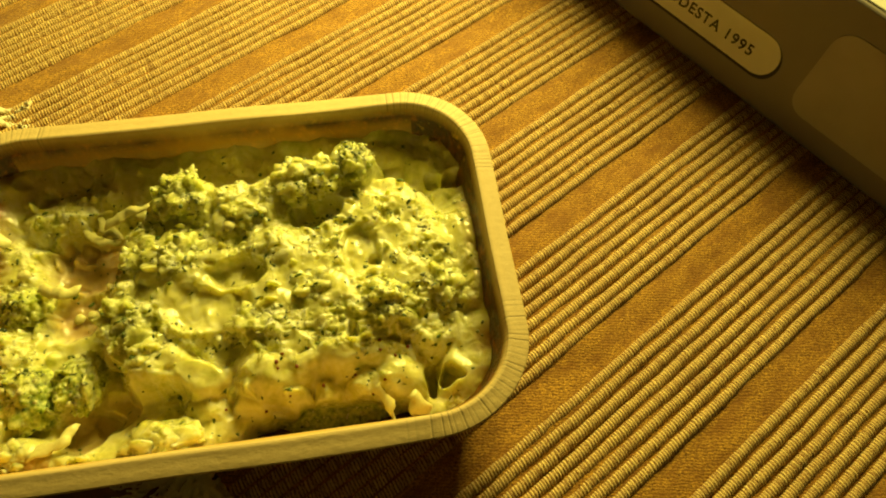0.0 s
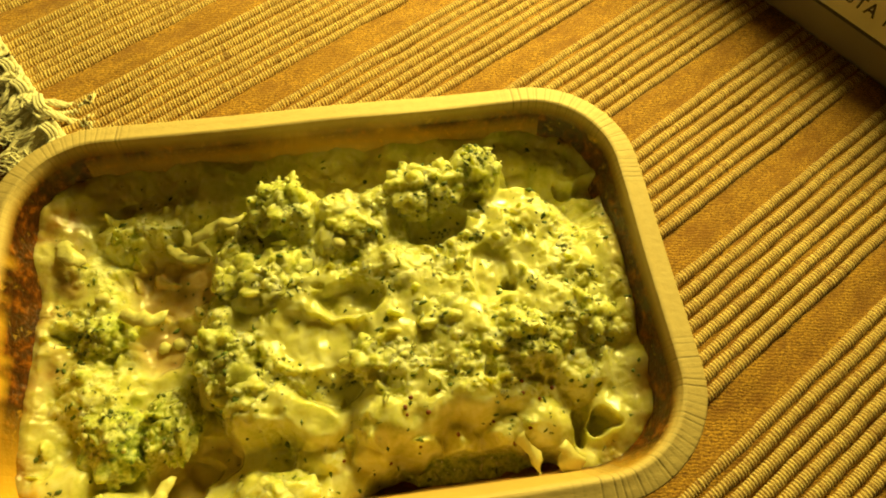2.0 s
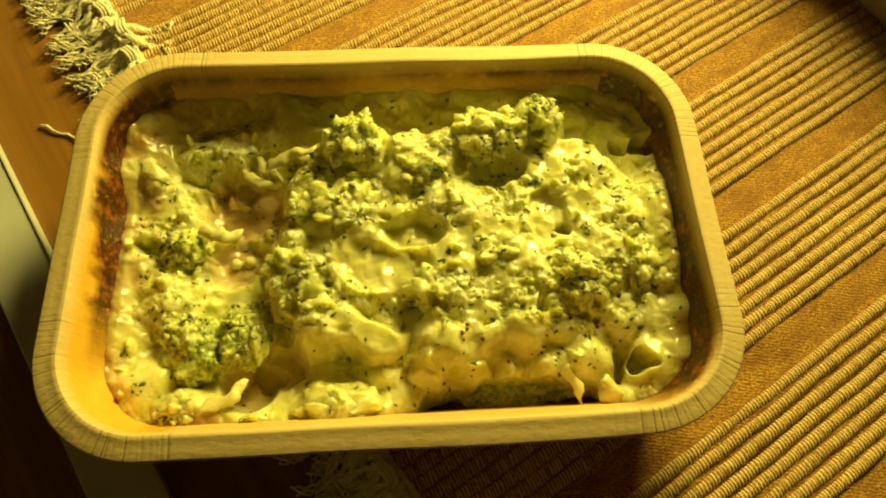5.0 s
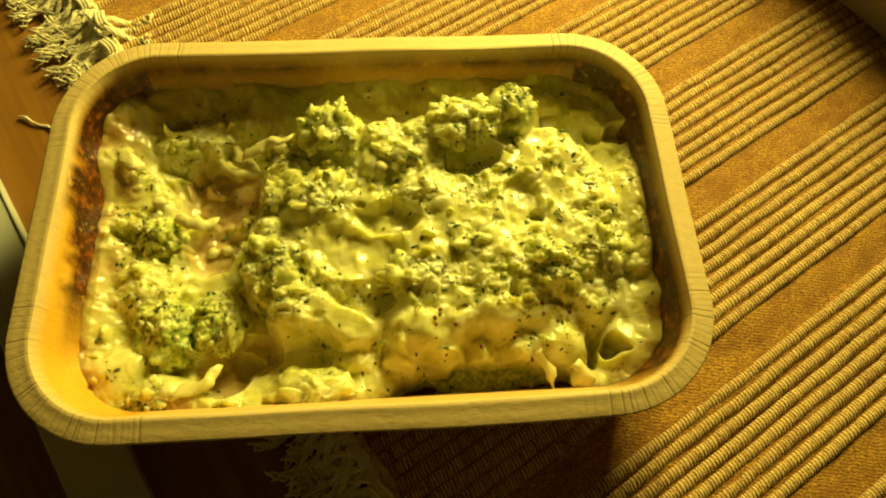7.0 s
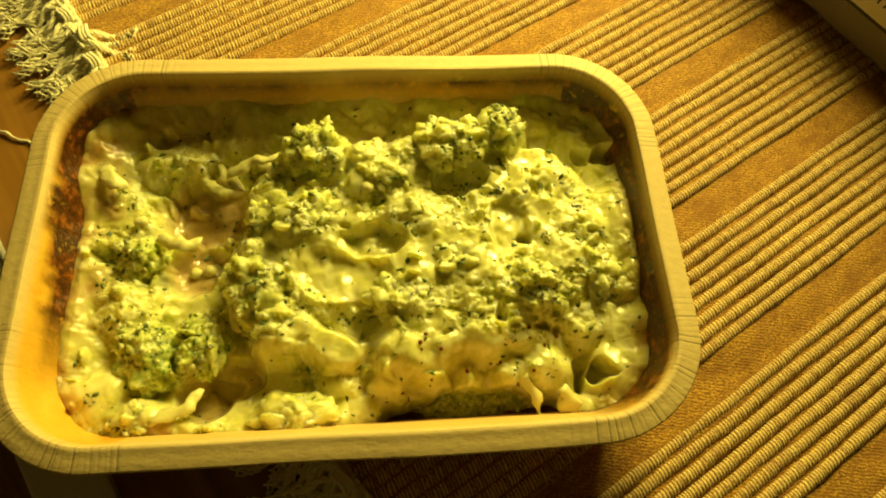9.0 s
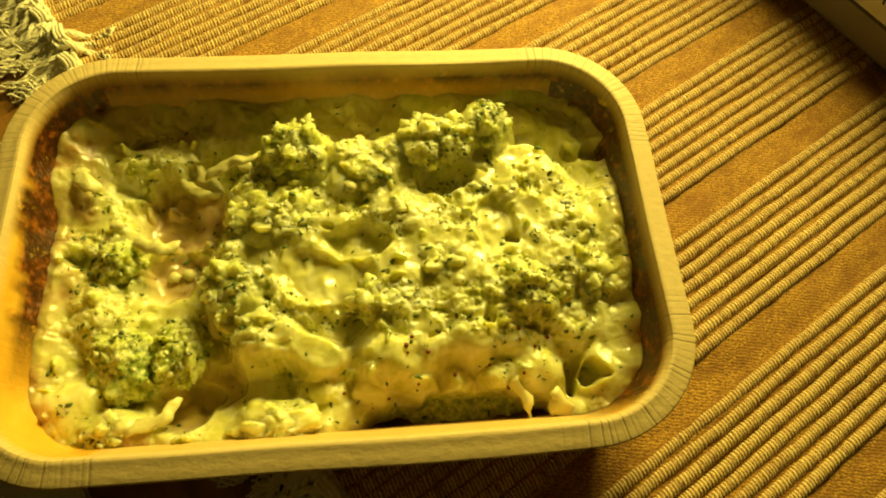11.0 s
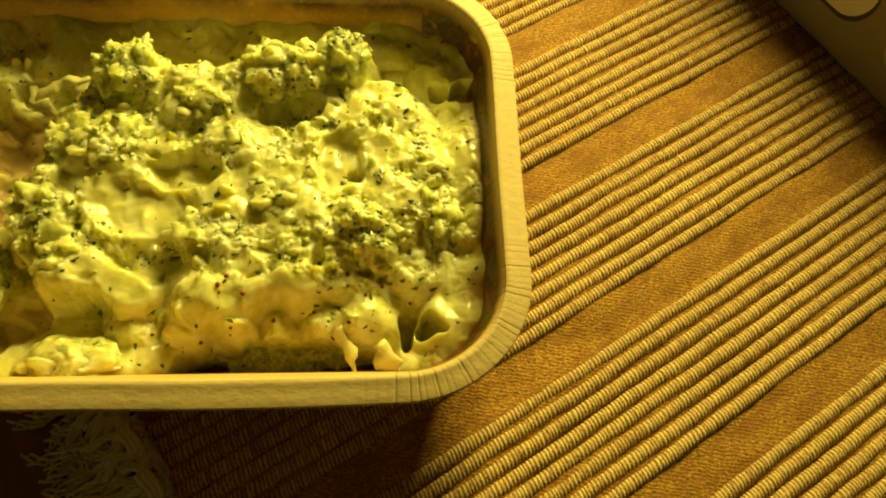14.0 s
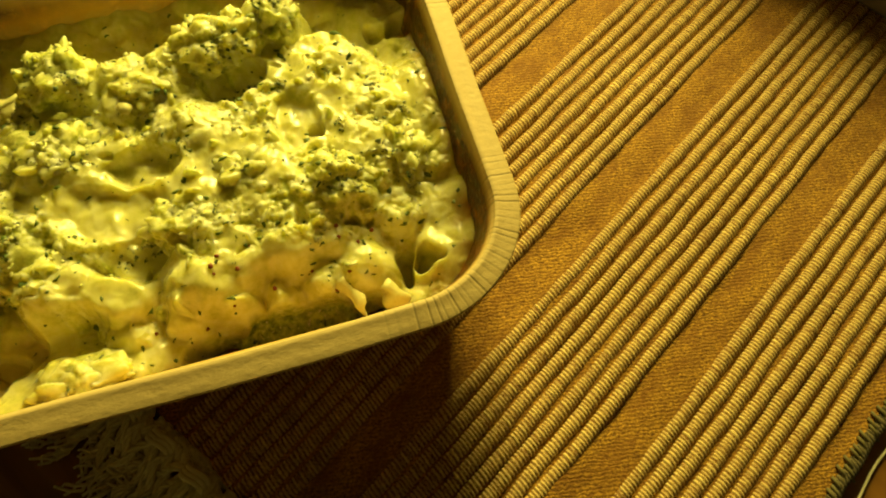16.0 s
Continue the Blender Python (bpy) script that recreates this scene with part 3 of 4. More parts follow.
pool(-0.003, -0.008, 0.0140, 0.0085, 0.0198)
pool(0.006, 0.0035, 0.0105, 0.0052, 0.0185, -0.1, 0.1)
pool(0.003, -0.020, 0.0110, 0.0045, 0.0165, 0.15)
pool(-0.006, -0.0295, 0.0100, 0.0060, 0.0198)
pool(0.047, 0.004, 0.0050, 0.0090, 0.0222, 0.0, 0.1)
pool(0.0335, 0.0225, 0.0082, 0.0062, 0.0150)
pool(0.058, 0.029, 0.0080, 0.0050, 0.0225, 0.0, 0.2)
food_g = np.clip(food_g, 0, 1)
SX = FX + 0.0022 * value_noise(FX / 0.0026, FY / 0.0026, 52)
SY = FY + 0.0022 * value_noise(FX / 0.0026 + 7, FY / 0.0026, 53)
far_a, rand_a = cell_noise(SX / 0.0050, SY / 0.0042, 31)
far_b, rand_b = cell_noise(SX / 0.0023, SY / 0.0020, 35)
far_c, rand_c = cell_noise(SX / 0.0012, SY / 0.0011, 38)


def domes(far, own, wide=0.85):
    """Rounded crumbs of uneven size, one to a cell."""
    return np.sqrt(np.clip(1 - (far / wide) ** 2, 0, 1)) * own


chunk = 0.0010 * domes(far_a, rand_a) + 0.0009 * domes(far_b, rand_b) + 0.0004 * rand_b - 0.0014
chunk = soften(chunk, 1) + 0.0007 * domes(far_c, rand_c ** 1.3, 0.8) + 0.0003 * rand_c
chunk = soften(chunk, 1)
food_t = np.clip(soften(0.28 * rand_a + 0.34 * rand_b + 0.28 * rand_c + 0.20 * domes(far_b, 1.0), 1) - 0.06, 0, 1)
coat = np.clip(value_noise(FX / 0.008, FY / 0.008, 57) * 3.0 + 0.82, 0.12, 1)
food_g = food_g * coat
food_h = food_h + food_g * chunk + (0.15 + 0.85 * food_g) * (0.0036 * value_noise(WX / 0.0072, WY / 0.0072, 45) + 0.0014 * value_noise(SX / 0.0033, SY / 0.0033, 46))
food_h = food_h + (1 - food_g) * (0.0016 * value_noise(FX / 0.006, FY / 0.006, 43) + 0.0007 * value_noise(SX / 0.0022, SY / 0.0022, 44) + 0.0009 * value_noise(SX / 0.0040, FY / 0.012, 47))
hollow(0.082, 0.033, 0.0055, 0.0045, 0.0055, 0.0)
hollow(0.074, 0.034, 0.0030, 0.0025, 0.0040, 0.0)
hollow(0.0655, -0.038, 0.0022, 0.0045, 0.0100, 0.0)
hollow(0.0715, -0.0375, 0.0032, 0.0040, 0.0095, 0.0)
hollow(0.0513, 0.0005, 0.0020, 0.0027, 0.0130, 0.0, 0.4)
hollow(0.0415, -0.022, 0.0017, 0.0028, 0.0055, 0.0)
hollow(-0.062, 0.044, 0.0040, 0.0022, 0.0025, 0.0)
hollow(-0.043, 0.034, 0.0050, 0.0020, 0.0030, 0.0, 0.4)
hollow(-0.0745, 0.004, 0.0040, 0.0030, 0.0050, 0.0)
# torn-away strip along the front wall; its dark green paints the mound's shade
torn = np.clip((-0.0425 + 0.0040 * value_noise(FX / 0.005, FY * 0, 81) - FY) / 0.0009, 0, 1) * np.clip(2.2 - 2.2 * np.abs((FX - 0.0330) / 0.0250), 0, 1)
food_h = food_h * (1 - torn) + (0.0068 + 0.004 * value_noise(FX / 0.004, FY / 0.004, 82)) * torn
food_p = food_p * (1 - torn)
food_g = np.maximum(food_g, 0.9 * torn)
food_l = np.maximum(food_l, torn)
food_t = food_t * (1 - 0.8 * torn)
pits = random.Random(21)
for _ in range(26):
    hollow(pits.uniform(-0.02, 0.075), pits.uniform(-0.04, 0.03), pits.uniform(0.0007, 0.0016), pits.uniform(0.0007, 0.0014), pits.uniform(0.001, 0.0025))
food_h = np.maximum(food_h, 0.0022)


def height_at(x, y):
    i = int(round((x + 0.090) / STEP))
    j = int(round((y + 0.061) / STEP))
    return float(food_h[i, j]), float(food_g[i, j])


def blob_mesh(count, place, size, seed, flat=1.0, rough=0.35, long=1.0):
    """Many small uneven lumps in one mesh."""
    rs = np.random.RandomState(seed)
    bm = bmesh.new()
    bmesh.ops.create_icosphere(bm, subdivisions=1, radius=1.0)
    base = np.array([v.co[:] for v in bm.verts])
    tri = np.array([[v.index for v in f.verts] for f in bm.faces])
    bm.free()
    allv, allf, o = [], [], 0
    made = 0
    while made < count:
        got = place(rs)
        if got is None:
            continue
        p, sc = got
        r = size(rs) * sc
        wob = base * (1 + rough * (rs.rand(len(base), 1) - 0.5) * 2)
        stretch = np.array([rs.uniform(0.75, 1.35) * long, rs.uniform(0.75, 1.35) / long, rs.uniform(0.7, 1.1) * flat])
        th = rs.uniform(0, 6.28)
        c, s = math.cos(th), math.sin(th)
        w = wob * stretch * r
        w = np.stack([w[:, 0] * c - w[:, 1] * s, w[:, 0] * s + w[:, 1] * c, w[:, 2]], 1) + np.array(p)
        allv.append(w)
        allf.append(tri + o)
        o += len(base)
        made += 1
    return np.concatenate(allv), np.concatenate(allf)


def food():
    gratin = new("broccoli_gratin")
    tagged(gratin, "half-eaten creamy broccoli gratin with herbs, browned at edges", "food")
    ins = inset(FX, FY, food_h)
    keep = ins > -0.0003
    edge_in = np.clip(1 - ins / 0.006, 0, 1)
    blotchy = value_noise(FX / 0.006, FY / 0.006, 51) + 0.5
    brown = edge_in * np.where(FX < -0.05, 1.0, np.where(FX > 0.06, 0.9, np.where(FY > 0.03, 0.6, 0.25))) * np.clip(blotchy * 1.5, 0, 1)
    brown = np.maximum(brown, np.clip((-FX - 0.070) / 0.006, 0, 1) * np.clip((FY + 0.03) / 0.02, 0, 1) * np.clip(blotchy * 1.6 - 0.5, 0, 1))
    brown = np.maximum(brown, 0.42 * np.clip((FY - 0.036) / 0.008, 0, 1) * np.clip(blotchy * 1.5, 0.3, 1) * (food_h < 0.0235))
    idx = -np.ones(FX.shape, int)
    full = keep[:-1, :-1] & keep[1:, :-1] & keep[1:, 1:] & keep[:-1, 1:]
    used = np.zeros(FX.shape, bool)
    for a, b in ((0, 0), (1, 0), (1, 1), (0, 1)):
        used[a:used.shape[0] - 1 + a, b:used.shape[1] - 1 + b] |= full
    idx[used] = np.arange(used.sum())
    verts = np.stack([FX[used], FY[used], food_h[used]], 1)
    fi, fj = np.nonzero(full)
    faces = np.stack([idx[fi, fj], idx[fi + 1, fj], idx[fi + 1, fj + 1], idx[fi, fj + 1]], 1)
    me = mesh_of("sauce", verts, faces, SAUCE)
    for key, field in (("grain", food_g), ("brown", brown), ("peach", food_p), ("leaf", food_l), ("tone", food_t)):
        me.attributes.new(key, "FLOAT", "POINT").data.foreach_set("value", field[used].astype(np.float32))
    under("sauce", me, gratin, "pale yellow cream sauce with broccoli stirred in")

    cap = np.zeros((302, 206))
    bm = bmesh.new()
    bmesh.ops.create_icosphere(bm, subdivisions=5, radius=1.0)
    ball = [v.co.copy() for v in bm.verts]
    ball_faces = [tuple(v.index for v in f.verts) for f in bm.faces]
    bm.free()

    def floret(x, y, rx, ry, top, leaf, seed, word, deep=0.8, bare=0.25):
        """A crumbling floret head: lobes, buds and crumbs on a rounded knob set into the sauce."""
        shift = Vector((seed * 3.71, seed * 1.93, seed * 0.77))
        rz = deep * (rx + ry) / 2
        verts, tone, cream = [], [], []
        for d in ball:
            if d.z < -0.55:
                verts.append(Vector((x + d.x * rx * 0.7, y + d.y * ry * 0.7, top - rz + d.z * rz)))
                tone.append(0.3)
                cream.append(1.0)
                continue
            w = d + 0.16 * Vector((noise.noise(d * 3 + shift), noise.noise(d * 3 + shift * 2), noise.noise(d * 3 - shift)))
            lobe = noise.voronoi(w * 1.7 + shift)[0][0]
            dist, cells = noise.voronoi(w * 4.6 + shift)
            tiny, specks = noise.voronoi(w * 9.0 + shift)
            own = math.fmod(abs(math.sin(cells[0].x * 12.9 + cells[0].y * 78.2 + cells[0].z * 37.7)) * 437.5, 1.0)
            odd = math.fmod(abs(math.sin(specks[0].x * 12.9 + specks[0].y * 78.2 + specks[0].z * 37.7)) * 437.5, 1.0)
            size = 0.90 + 0.46 * (0.5 - lobe) + 0.11 * (0.5 - dist[0]) * (0.4 + own) + 0.11 * (0.5 - tiny[0]) * (0.3 + 1.2 * odd) + 0.05 * (odd - 0.5) + 0.10 * noise.noise(w * 2.4 - shift)
            verts.append(Vector((x + w.x * rx * size, y + w.y * ry * size, top - rz + w.z * rz * size)))
            tone.append(max(0.0, min(1.0, 0.16 + 0.34 * own + 0.26 * odd + 0.35 * (0.6 - dist[0]))))
            cream.append(max(bare, min(1.0, 0.75 + 1.6 * noise.noise(w * 1.8 + shift * 1.3))))
        me = mesh_of("floret", verts, ball_faces, SAUCE)
        for key, values in (("grain", cream), ("tone", tone), ("leaf", [leaf * c for c in cream])):
            me.attributes.new(key, "FLOAT", "POINT").data.foreach_set("value", values)
        for q in verts:
            i, j = int((q.x + 0.090) / 0.0006), int((q.y + 0.061) / 0.0006)
            cap[i, j] = max(cap[i, j], q.z)
        under("floret", me, gratin, word)

    floret(-0.0115, 0.0330, 0.0105, 0.0100, 0.0322, 0.55, 1, "pale green broccoli floret dusted with herbs")
    floret(-0.0165, 0.0110, 0.0150, 0.0110, 0.0288, 0.35, 2, "broad yellow-green floret covered in cream")
    floret(-0.0270, 0.0125, 0.0070, 0.0070, 0.0250, 0.25, 3, "small creamed floret")
    floret(0.0275, 0.0335, 0.0095, 0.0095, 0.0330, 0.05, 4, "pale creamed floret standing up")
    floret(0.0365, 0.0345, 0.0085, 0.0085, 0.0325, 0.10, 5, "pale creamed floret standing up")
    floret(0.0465, 0.0385, 0.0085, 0.0080, 0.0318, 0.9, 6, "dark green broccoli floret", deep=0.65, bare=0.8)
    floret(0.0535, -0.0130, 0.0095, 0.0080, 0.0290, 0.45, 7, "blue-green broccoli floret")
    floret(0.0720, -0.0080, 0.0085, 0.0100, 0.0255, 0.30, 8, "green flecked floret")
    floret(-0.0290, -0.0080, 0.0105, 0.0090, 0.0258, 0.50, 9, "green broccoli floret")
    floret(-0.0225, -0.0210, 0.0095, 0.0080, 0.0240, 0.20, 10, "creamed floret")
    floret(0.0115, -0.0155, 0.0090, 0.0080, 0.0262, 0.35, 11, "green broccoli floret")
    floret(-0.0590, -0.0290, 0.0100, 0.0105, 0.0180, 1.0, 12, "bright green broccoli floret", deep=0.5, bare=0.95)
    floret(-0.0425, -0.0255, 0.0060, 0.0110, 0.0178, 0.8, 13, "green broccoli floret", deep=0.6, bare=0.6)
    floret(-0.0660, 0.0045, 0.0085, 0.0080, 0.0180, 0.8, 14, "dark green broccoli floret", bare=0.8)
    floret(-0.0615, -0.0465, 0.0080, 0.0065, 0.0185, 0.30, 15, "creamed floret with a dark underside")
    floret(-0.0170, -0.0480, 0.0150, 0.0070, 0.0200, 0.15, 16, "pale creamed floret against the tray's wall", 0.6)
    floret(0.0310, -0.0060, 0.0110, 0.0095, 0.0268, 0.20, 17, "crumbling creamed floret", 0.6)
    floret(0.0090, 0.0255, 0.0100, 0.0085, 0.0285, 0.10, 18, "creamed floret", 0.6)

    def settle(x, y):
        """Height of the food's top, florets included."""
        return max(height_at(x, y)[0], float(cap[int((x + 0.090) / 0.0006), int((y + 0.061) / 0.0006)]))

    def on_grain(rs):
        x, y = rs.uniform(-0.078, 0.084), rs.uniform(-0.052, 0.050)
        h, g = height_at(x, y)
        if rs.rand() > g ** 3 or inset(x, y, h) < 0.002:
            return None
        return (x, y, settle(x, y) - 0.0001), 1.0

    v, f = blob_mesh(1300, on_grain, lambda rs: 0.00025 + 0.0006 * rs.rand() ** 2.5, 61, 0.7, 0.9)
    tagged(under("crumbled_broccoli", mesh_of("crumbled_broccoli", v, f, CRUMB), gratin, "crumbled pale green broccoli coated in cream"), kind="stuff")

    def anywhere(rs):
        x, y = rs.uniform(-0.080, 0.084), rs.uniform(-0.052, 0.052)
        h, g = height_at(x, y)
        clump = noise.noise((x * 260, y * 260, 4.0)) * 1.5 + 0.4
        if rs.rand() > (0.2 + g) * clump or inset(x, y, h) < 0.0015:
            return None
        return (x, y, settle(x, y) + 0.0001), 1.0

    v, f = blob_mesh(1000, anywhere, lambda rs: 0.00018 + 0.00058 * rs.rand() ** 3.0, 63, 0.35, 1.1, 1.35)
    tagged(under("dried_herb", mesh_of("dried_herb", v, f, HERB), gratin, "dark green dried herb flakes"), kind="stuff")

    def buds(x, y, r, n, seed, word):
        """Loose dark buds sticking to the sauce, dropped onto it."""
        def place(rs):
            a, q = rs.uniform(0, 6.283), math.sqrt(rs.rand())
            px, py = x + math.cos(a) * q * r, y + math.sin(a) * q * r
            return (px, py, settle(px, py)), 1.0

        v, f = blob_mesh(n, place, lambda rs: 0.00022 + 0.0005 * rs.rand() ** 1.8, seed, 0.6, 0.8)
        tagged(under("broccoli_crumble", mesh_of("broccoli_crumble", v, f, DARK_BUD), gratin, word), kind="stuff")

    buds(-0.0075, 0.0270, 0.0040, 26, 72, "dark green broccoli buds")
    buds(0.0475, 0.0415, 0.0042, 60, 73, "dark green broccoli buds")
    buds(0.0335, 0.0268, 0.0060, 80, 84, "dark green broccoli buds under the pale floret")
    buds(0.0555, -0.0160, 0.0050, 60, 74, "dark blue-green broccoli buds")
    buds(0.0720, -0.0100, 0.0050, 26, 75, "dark green broccoli buds")
    buds(-0.0590, -0.0220, 0.0055, 46, 77, "dark green broccoli buds")
    buds(-0.0420, -0.0310, 0.0040, 24, 78, "dark green broccoli buds")
    buds(-0.0660, -0.0510, 0.0045, 40, 79, "dark green broccoli buds")
    buds(-0.0680, 0.0020, 0.0055, 50, 80, "dark green broccoli buds")
    buds(-0.0030, -0.0200, 0.0030, 16, 81, "dark green broccoli buds")
    buds(0.0280, -0.0060, 0.0030, 16, 82, "dark green broccoli buds")
    for k, (x, y) in enumerate(((0.069, 0.010), (0.044, -0.030), (0.073, -0.018), (0.066, -0.009), (0.004, -0.020), (0.045, 0.017), (-0.015, 0.036), (-0.012, 0.006), (-0.027, -0.012), (0.058, 0.000), (0.076, 0.002), (-0.073, -0.040))):
        buds(x, y, 0.0019, 14, 700 + k, "dark green broccoli buds")

    def ribbon(points, width, thick, word):
        """A strip of pasta or cabbage, bent, tapering to its ends."""
        n = 12
        pts = []
        for i in range(n):
            t = i / (n - 1) * (len(points) - 1)
            k = min(int(t), len(points) - 2)
            pts.append(Vector(points[k]).lerp(Vector(points[k + 1]), t - k))
        for _ in range(2):
            pts = [pts[0]] + [(pts[i - 1] + pts[i] * 2 + pts[i + 1]) / 4 for i in range(1, n - 1)] + [pts[-1]]
        radii = [width * (0.25 + 0.75 * math.sin(math.pi * (0.08 + 0.84 * i / (n - 1)))) for i in range(n)]
        v, f = tube(pts, radii, 10, thick / width)
        v = [q + 0.0020 * Vector((noise.noise(q * 330), noise.noise(q * 330 + Vector((7, 0, 0))), 0.7 * noise.noise(q * 250 + Vector((0, 9, 0))))) - Vector((0, 0, 0.0008)) for q in v]
        under("pasta_strip", mesh_of("pasta_strip", v, f, PASTA), gratin, word)

    ribbon([(-0.040, 0.0300, 0.0165), (-0.033, 0.0335, 0.0195), (-0.024, 0.0345, 0.0205)], 0.0022, 0.0008, "pale pointed strip sticking out of the sauce")
    ribbon([(-0.044, -0.038, 0.0160), (-0.046, -0.044, 0.0175), (-0.056, -0.0475, 0.0180)], 0.0018, 0.0010, "pale curled strip")
    ribbon([(0.052, -0.052, 0.0135), (0.0505, -0.046, 0.0165), (0.047, -0.040, 0.0195)], 0.0016, 0.0006, "thin pointed strip hanging down")
    ribbon([(-0.030, 0.042, 0.0148), (-0.029, 0.034, 0.0156), (-0.026, 0.029, 0.0140)], 0.0018, 0.0009, "pale limp strip in the sauce")
    ribbon([(-0.045, 0.037, 0.0138), (-0.041, 0.030, 0.0147), (-0.036, 0.026, 0.0135)], 0.0019, 0.0009, "pale limp strip in the sauce")
    ribbon([(-0.051, 0.031, 0.0134), (-0.044, 0.0265, 0.0146), (-0.037, 0.0245, 0.0132)], 0.0016, 0.0008, "pale limp strip in the sauce")
    ribbon([(-0.079, 0.034, 0.0190), (-0.076, 0.029, 0.0200), (-0.072, 0.025, 0.0185)], 0.0030, 0.0012, "pale pointed scrap beside the browned wall")
    ribbon([(-0.060, 0.008, 0.0170), (-0.054, 0.0065, 0.0175), (-0.048, 0.0070, 0.0155)], 0.0022, 0.0012, "yellow scrap beside the bare place")
    ribbon([(-0.036, -0.006, 0.0165), (-0.034, -0.014, 0.0175), (-0.035, -0.022, 0.0150)], 0.0026, 0.0012, "ragged cream edge of the mound")
    ribbon([(0.0605, -0.053, 0.0125), (0.0600, -0.048, 0.0165), (0.0590, -0.044, 0.0180)], 0.0030, 0.0010, "short pale flap beside the dark gap")
    for x, y in ((-0.047, 0.002), (-0.066, 0.0145), (0.0045, 0.0190), (-0.0515, 0.0015)):
        h = settle(x, y)
        bm = bmesh.new()
        bmesh.ops.create_icosphere(bm, subdivisions=2, radius=0.0020)
        for q in bm.verts:
            q.co *= 1 + 0.35 * noise.noise(q.co * 700 + Vector((x * 900, y * 900, 0)))
            q.co.z *= 0.7
        bmesh.ops.translate(bm, vec=(x, y, h + 0.0006), verts=bm.verts)
        under("cheese_lump", mesh_bm("cheese_lump", bm, PASTA, True), gratin, "small pale lump")

    rnd = random.Random(91)
    for _ in range(16):
        x, y = rnd.uniform(-0.005, 0.062), rnd.uniform(-0.043, -0.026)
        h = settle(x, y)
        bm = bmesh.new()
        bmesh.ops.create_icosphere(bm, subdivisions=1, radius=rnd.uniform(0.0004, 0.0008))
        bmesh.ops.scale(bm, vec=(1.0, rnd.uniform(0.7, 1.3), 0.6), verts=bm.verts)
        bmesh.ops.translate(bm, vec=(x, y, h + 0.0003), verts=bm.verts)
        under("pepper_flake", mesh_bm("pepper_flake", bm, PEPPER, True), gratin, "dark red pepper flake")


food()


# ---- woven mat ----
MAT_U0, MAT_U1, MAT_V0, MAT_V1 = -0.034, 0.372, -0.186, 0.245
PITCH, PERIOD, BAND0 = 0.00445, 0.0470, 0.0025


def placemat():
    mat = new("placemat")
    mat.matrix_world = MAT_TURN
    tagged(mat, "golden ochre ribbed cotton placemat with cream fringe, on the wooden table", "placemat")
    nu, nv = 160, 240
    verts, faces = [], []
    for i in range(nu + 1):
        for j in range(nv + 1):
            u = MAT_U0 + (MAT_U1 - MAT_U0) * i / nu
            v = MAT_V0 + (MAT_V1 - MAT_V0) * j / nv
            verts.append((u, v, -0.0010 + 0.0008 * noise.noise((u * 40, v * 95, 0)) + 0.0003 * noise.noise((u * 160, v * 200, 5))))
    for i in range(nu):
        for j in range(nv):
            a = i * (nv + 1) + j
            faces.append((a, a + nv + 1, a + nv + 2, a + 1))
    top = len(verts)
    verts += [(MAT_U0, MAT_V0, TABLE_Z), (MAT_U1, MAT_V0, TABLE_Z), (MAT_U1, MAT_V1, TABLE_Z), (MAT_U0, MAT_V1, TABLE_Z)]
    c = (0, nu * (nv + 1), nu * (nv + 1) + nv, nv)
    for k in range(4):
        faces.append((top + k, top + (k + 1) % 4, c[(k + 1) % 4], c[k]))
    under("cloth", mesh_of("cloth", verts, faces, WEAVE), mat, "flat twill cloth between the ribs")

    # ribs: wound cords, a few shapes shared by all
    length = MAT_U1 - MAT_U0
    n, sides = 1800, 6
    shapes = []
    for kind in range(9):
        xs = np.linspace(0, length, n)
        wob = np.array([0.00050 * noise.noise((x * 38 + kind * 13.37, kind * 7.3, 0)) + 0.00022 * noise.noise((x * 120 + kind * 29.61, kind * 3.1, 5)) for x in xs])
        rad = np.array([1 + 0.09 * noise.noise((x * 130 + kind * 37.31, kind * 5.7, 9)) for x in xs]) 
        jit = np.array([3.4 * noise.noise((x * 260 + kind * 41.7, kind * 9.1, 3)) + 2.2 * noise.noise((x * 30 + kind * 11.9, kind * 2.3, 8)) for x in xs])
        th = np.linspace(0, np.pi, sides + 1)
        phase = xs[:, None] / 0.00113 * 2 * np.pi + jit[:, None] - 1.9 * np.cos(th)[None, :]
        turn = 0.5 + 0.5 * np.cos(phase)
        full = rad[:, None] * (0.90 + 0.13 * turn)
        # turn also sets the colour, so the sunken grooves carry painted shade
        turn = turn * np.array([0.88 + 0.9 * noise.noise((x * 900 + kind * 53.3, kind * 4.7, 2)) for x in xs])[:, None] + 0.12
        Y = wob[:, None] + np.cos(th)[None, :] * 0.00196 * full
        Z = -0.0014 + np.sin(th)[None, :] * 0.00165 * full
        X = np.repeat(xs[:, None], sides + 1, 1)
        pts = np.stack([X, Y, Z], 2).reshape(-1, 3)
        ii, jj = np.meshgrid(np.arange(n - 1), np.arange(sides), indexing="ij")
        a = (ii * (sides + 1) + jj).ravel()
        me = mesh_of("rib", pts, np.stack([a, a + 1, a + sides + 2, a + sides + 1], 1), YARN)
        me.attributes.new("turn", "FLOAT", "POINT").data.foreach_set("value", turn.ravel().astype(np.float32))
        shapes.append(me)
    k = 0
    lo, hi = int((MAT_V0 - BAND0) / PERIOD) - 1, int((MAT_V1 - BAND0) / PERIOD) + 1
    for band in range(lo, hi + 1):
        for rib in range(8):
            v = BAND0 + band * PERIOD + 0.00792 + PITCH * rib
            if MAT_V0 + 0.002 < v < MAT_V1 - 0.002:
                ob = under("rib", shapes[(k * 5) % 9], mat)
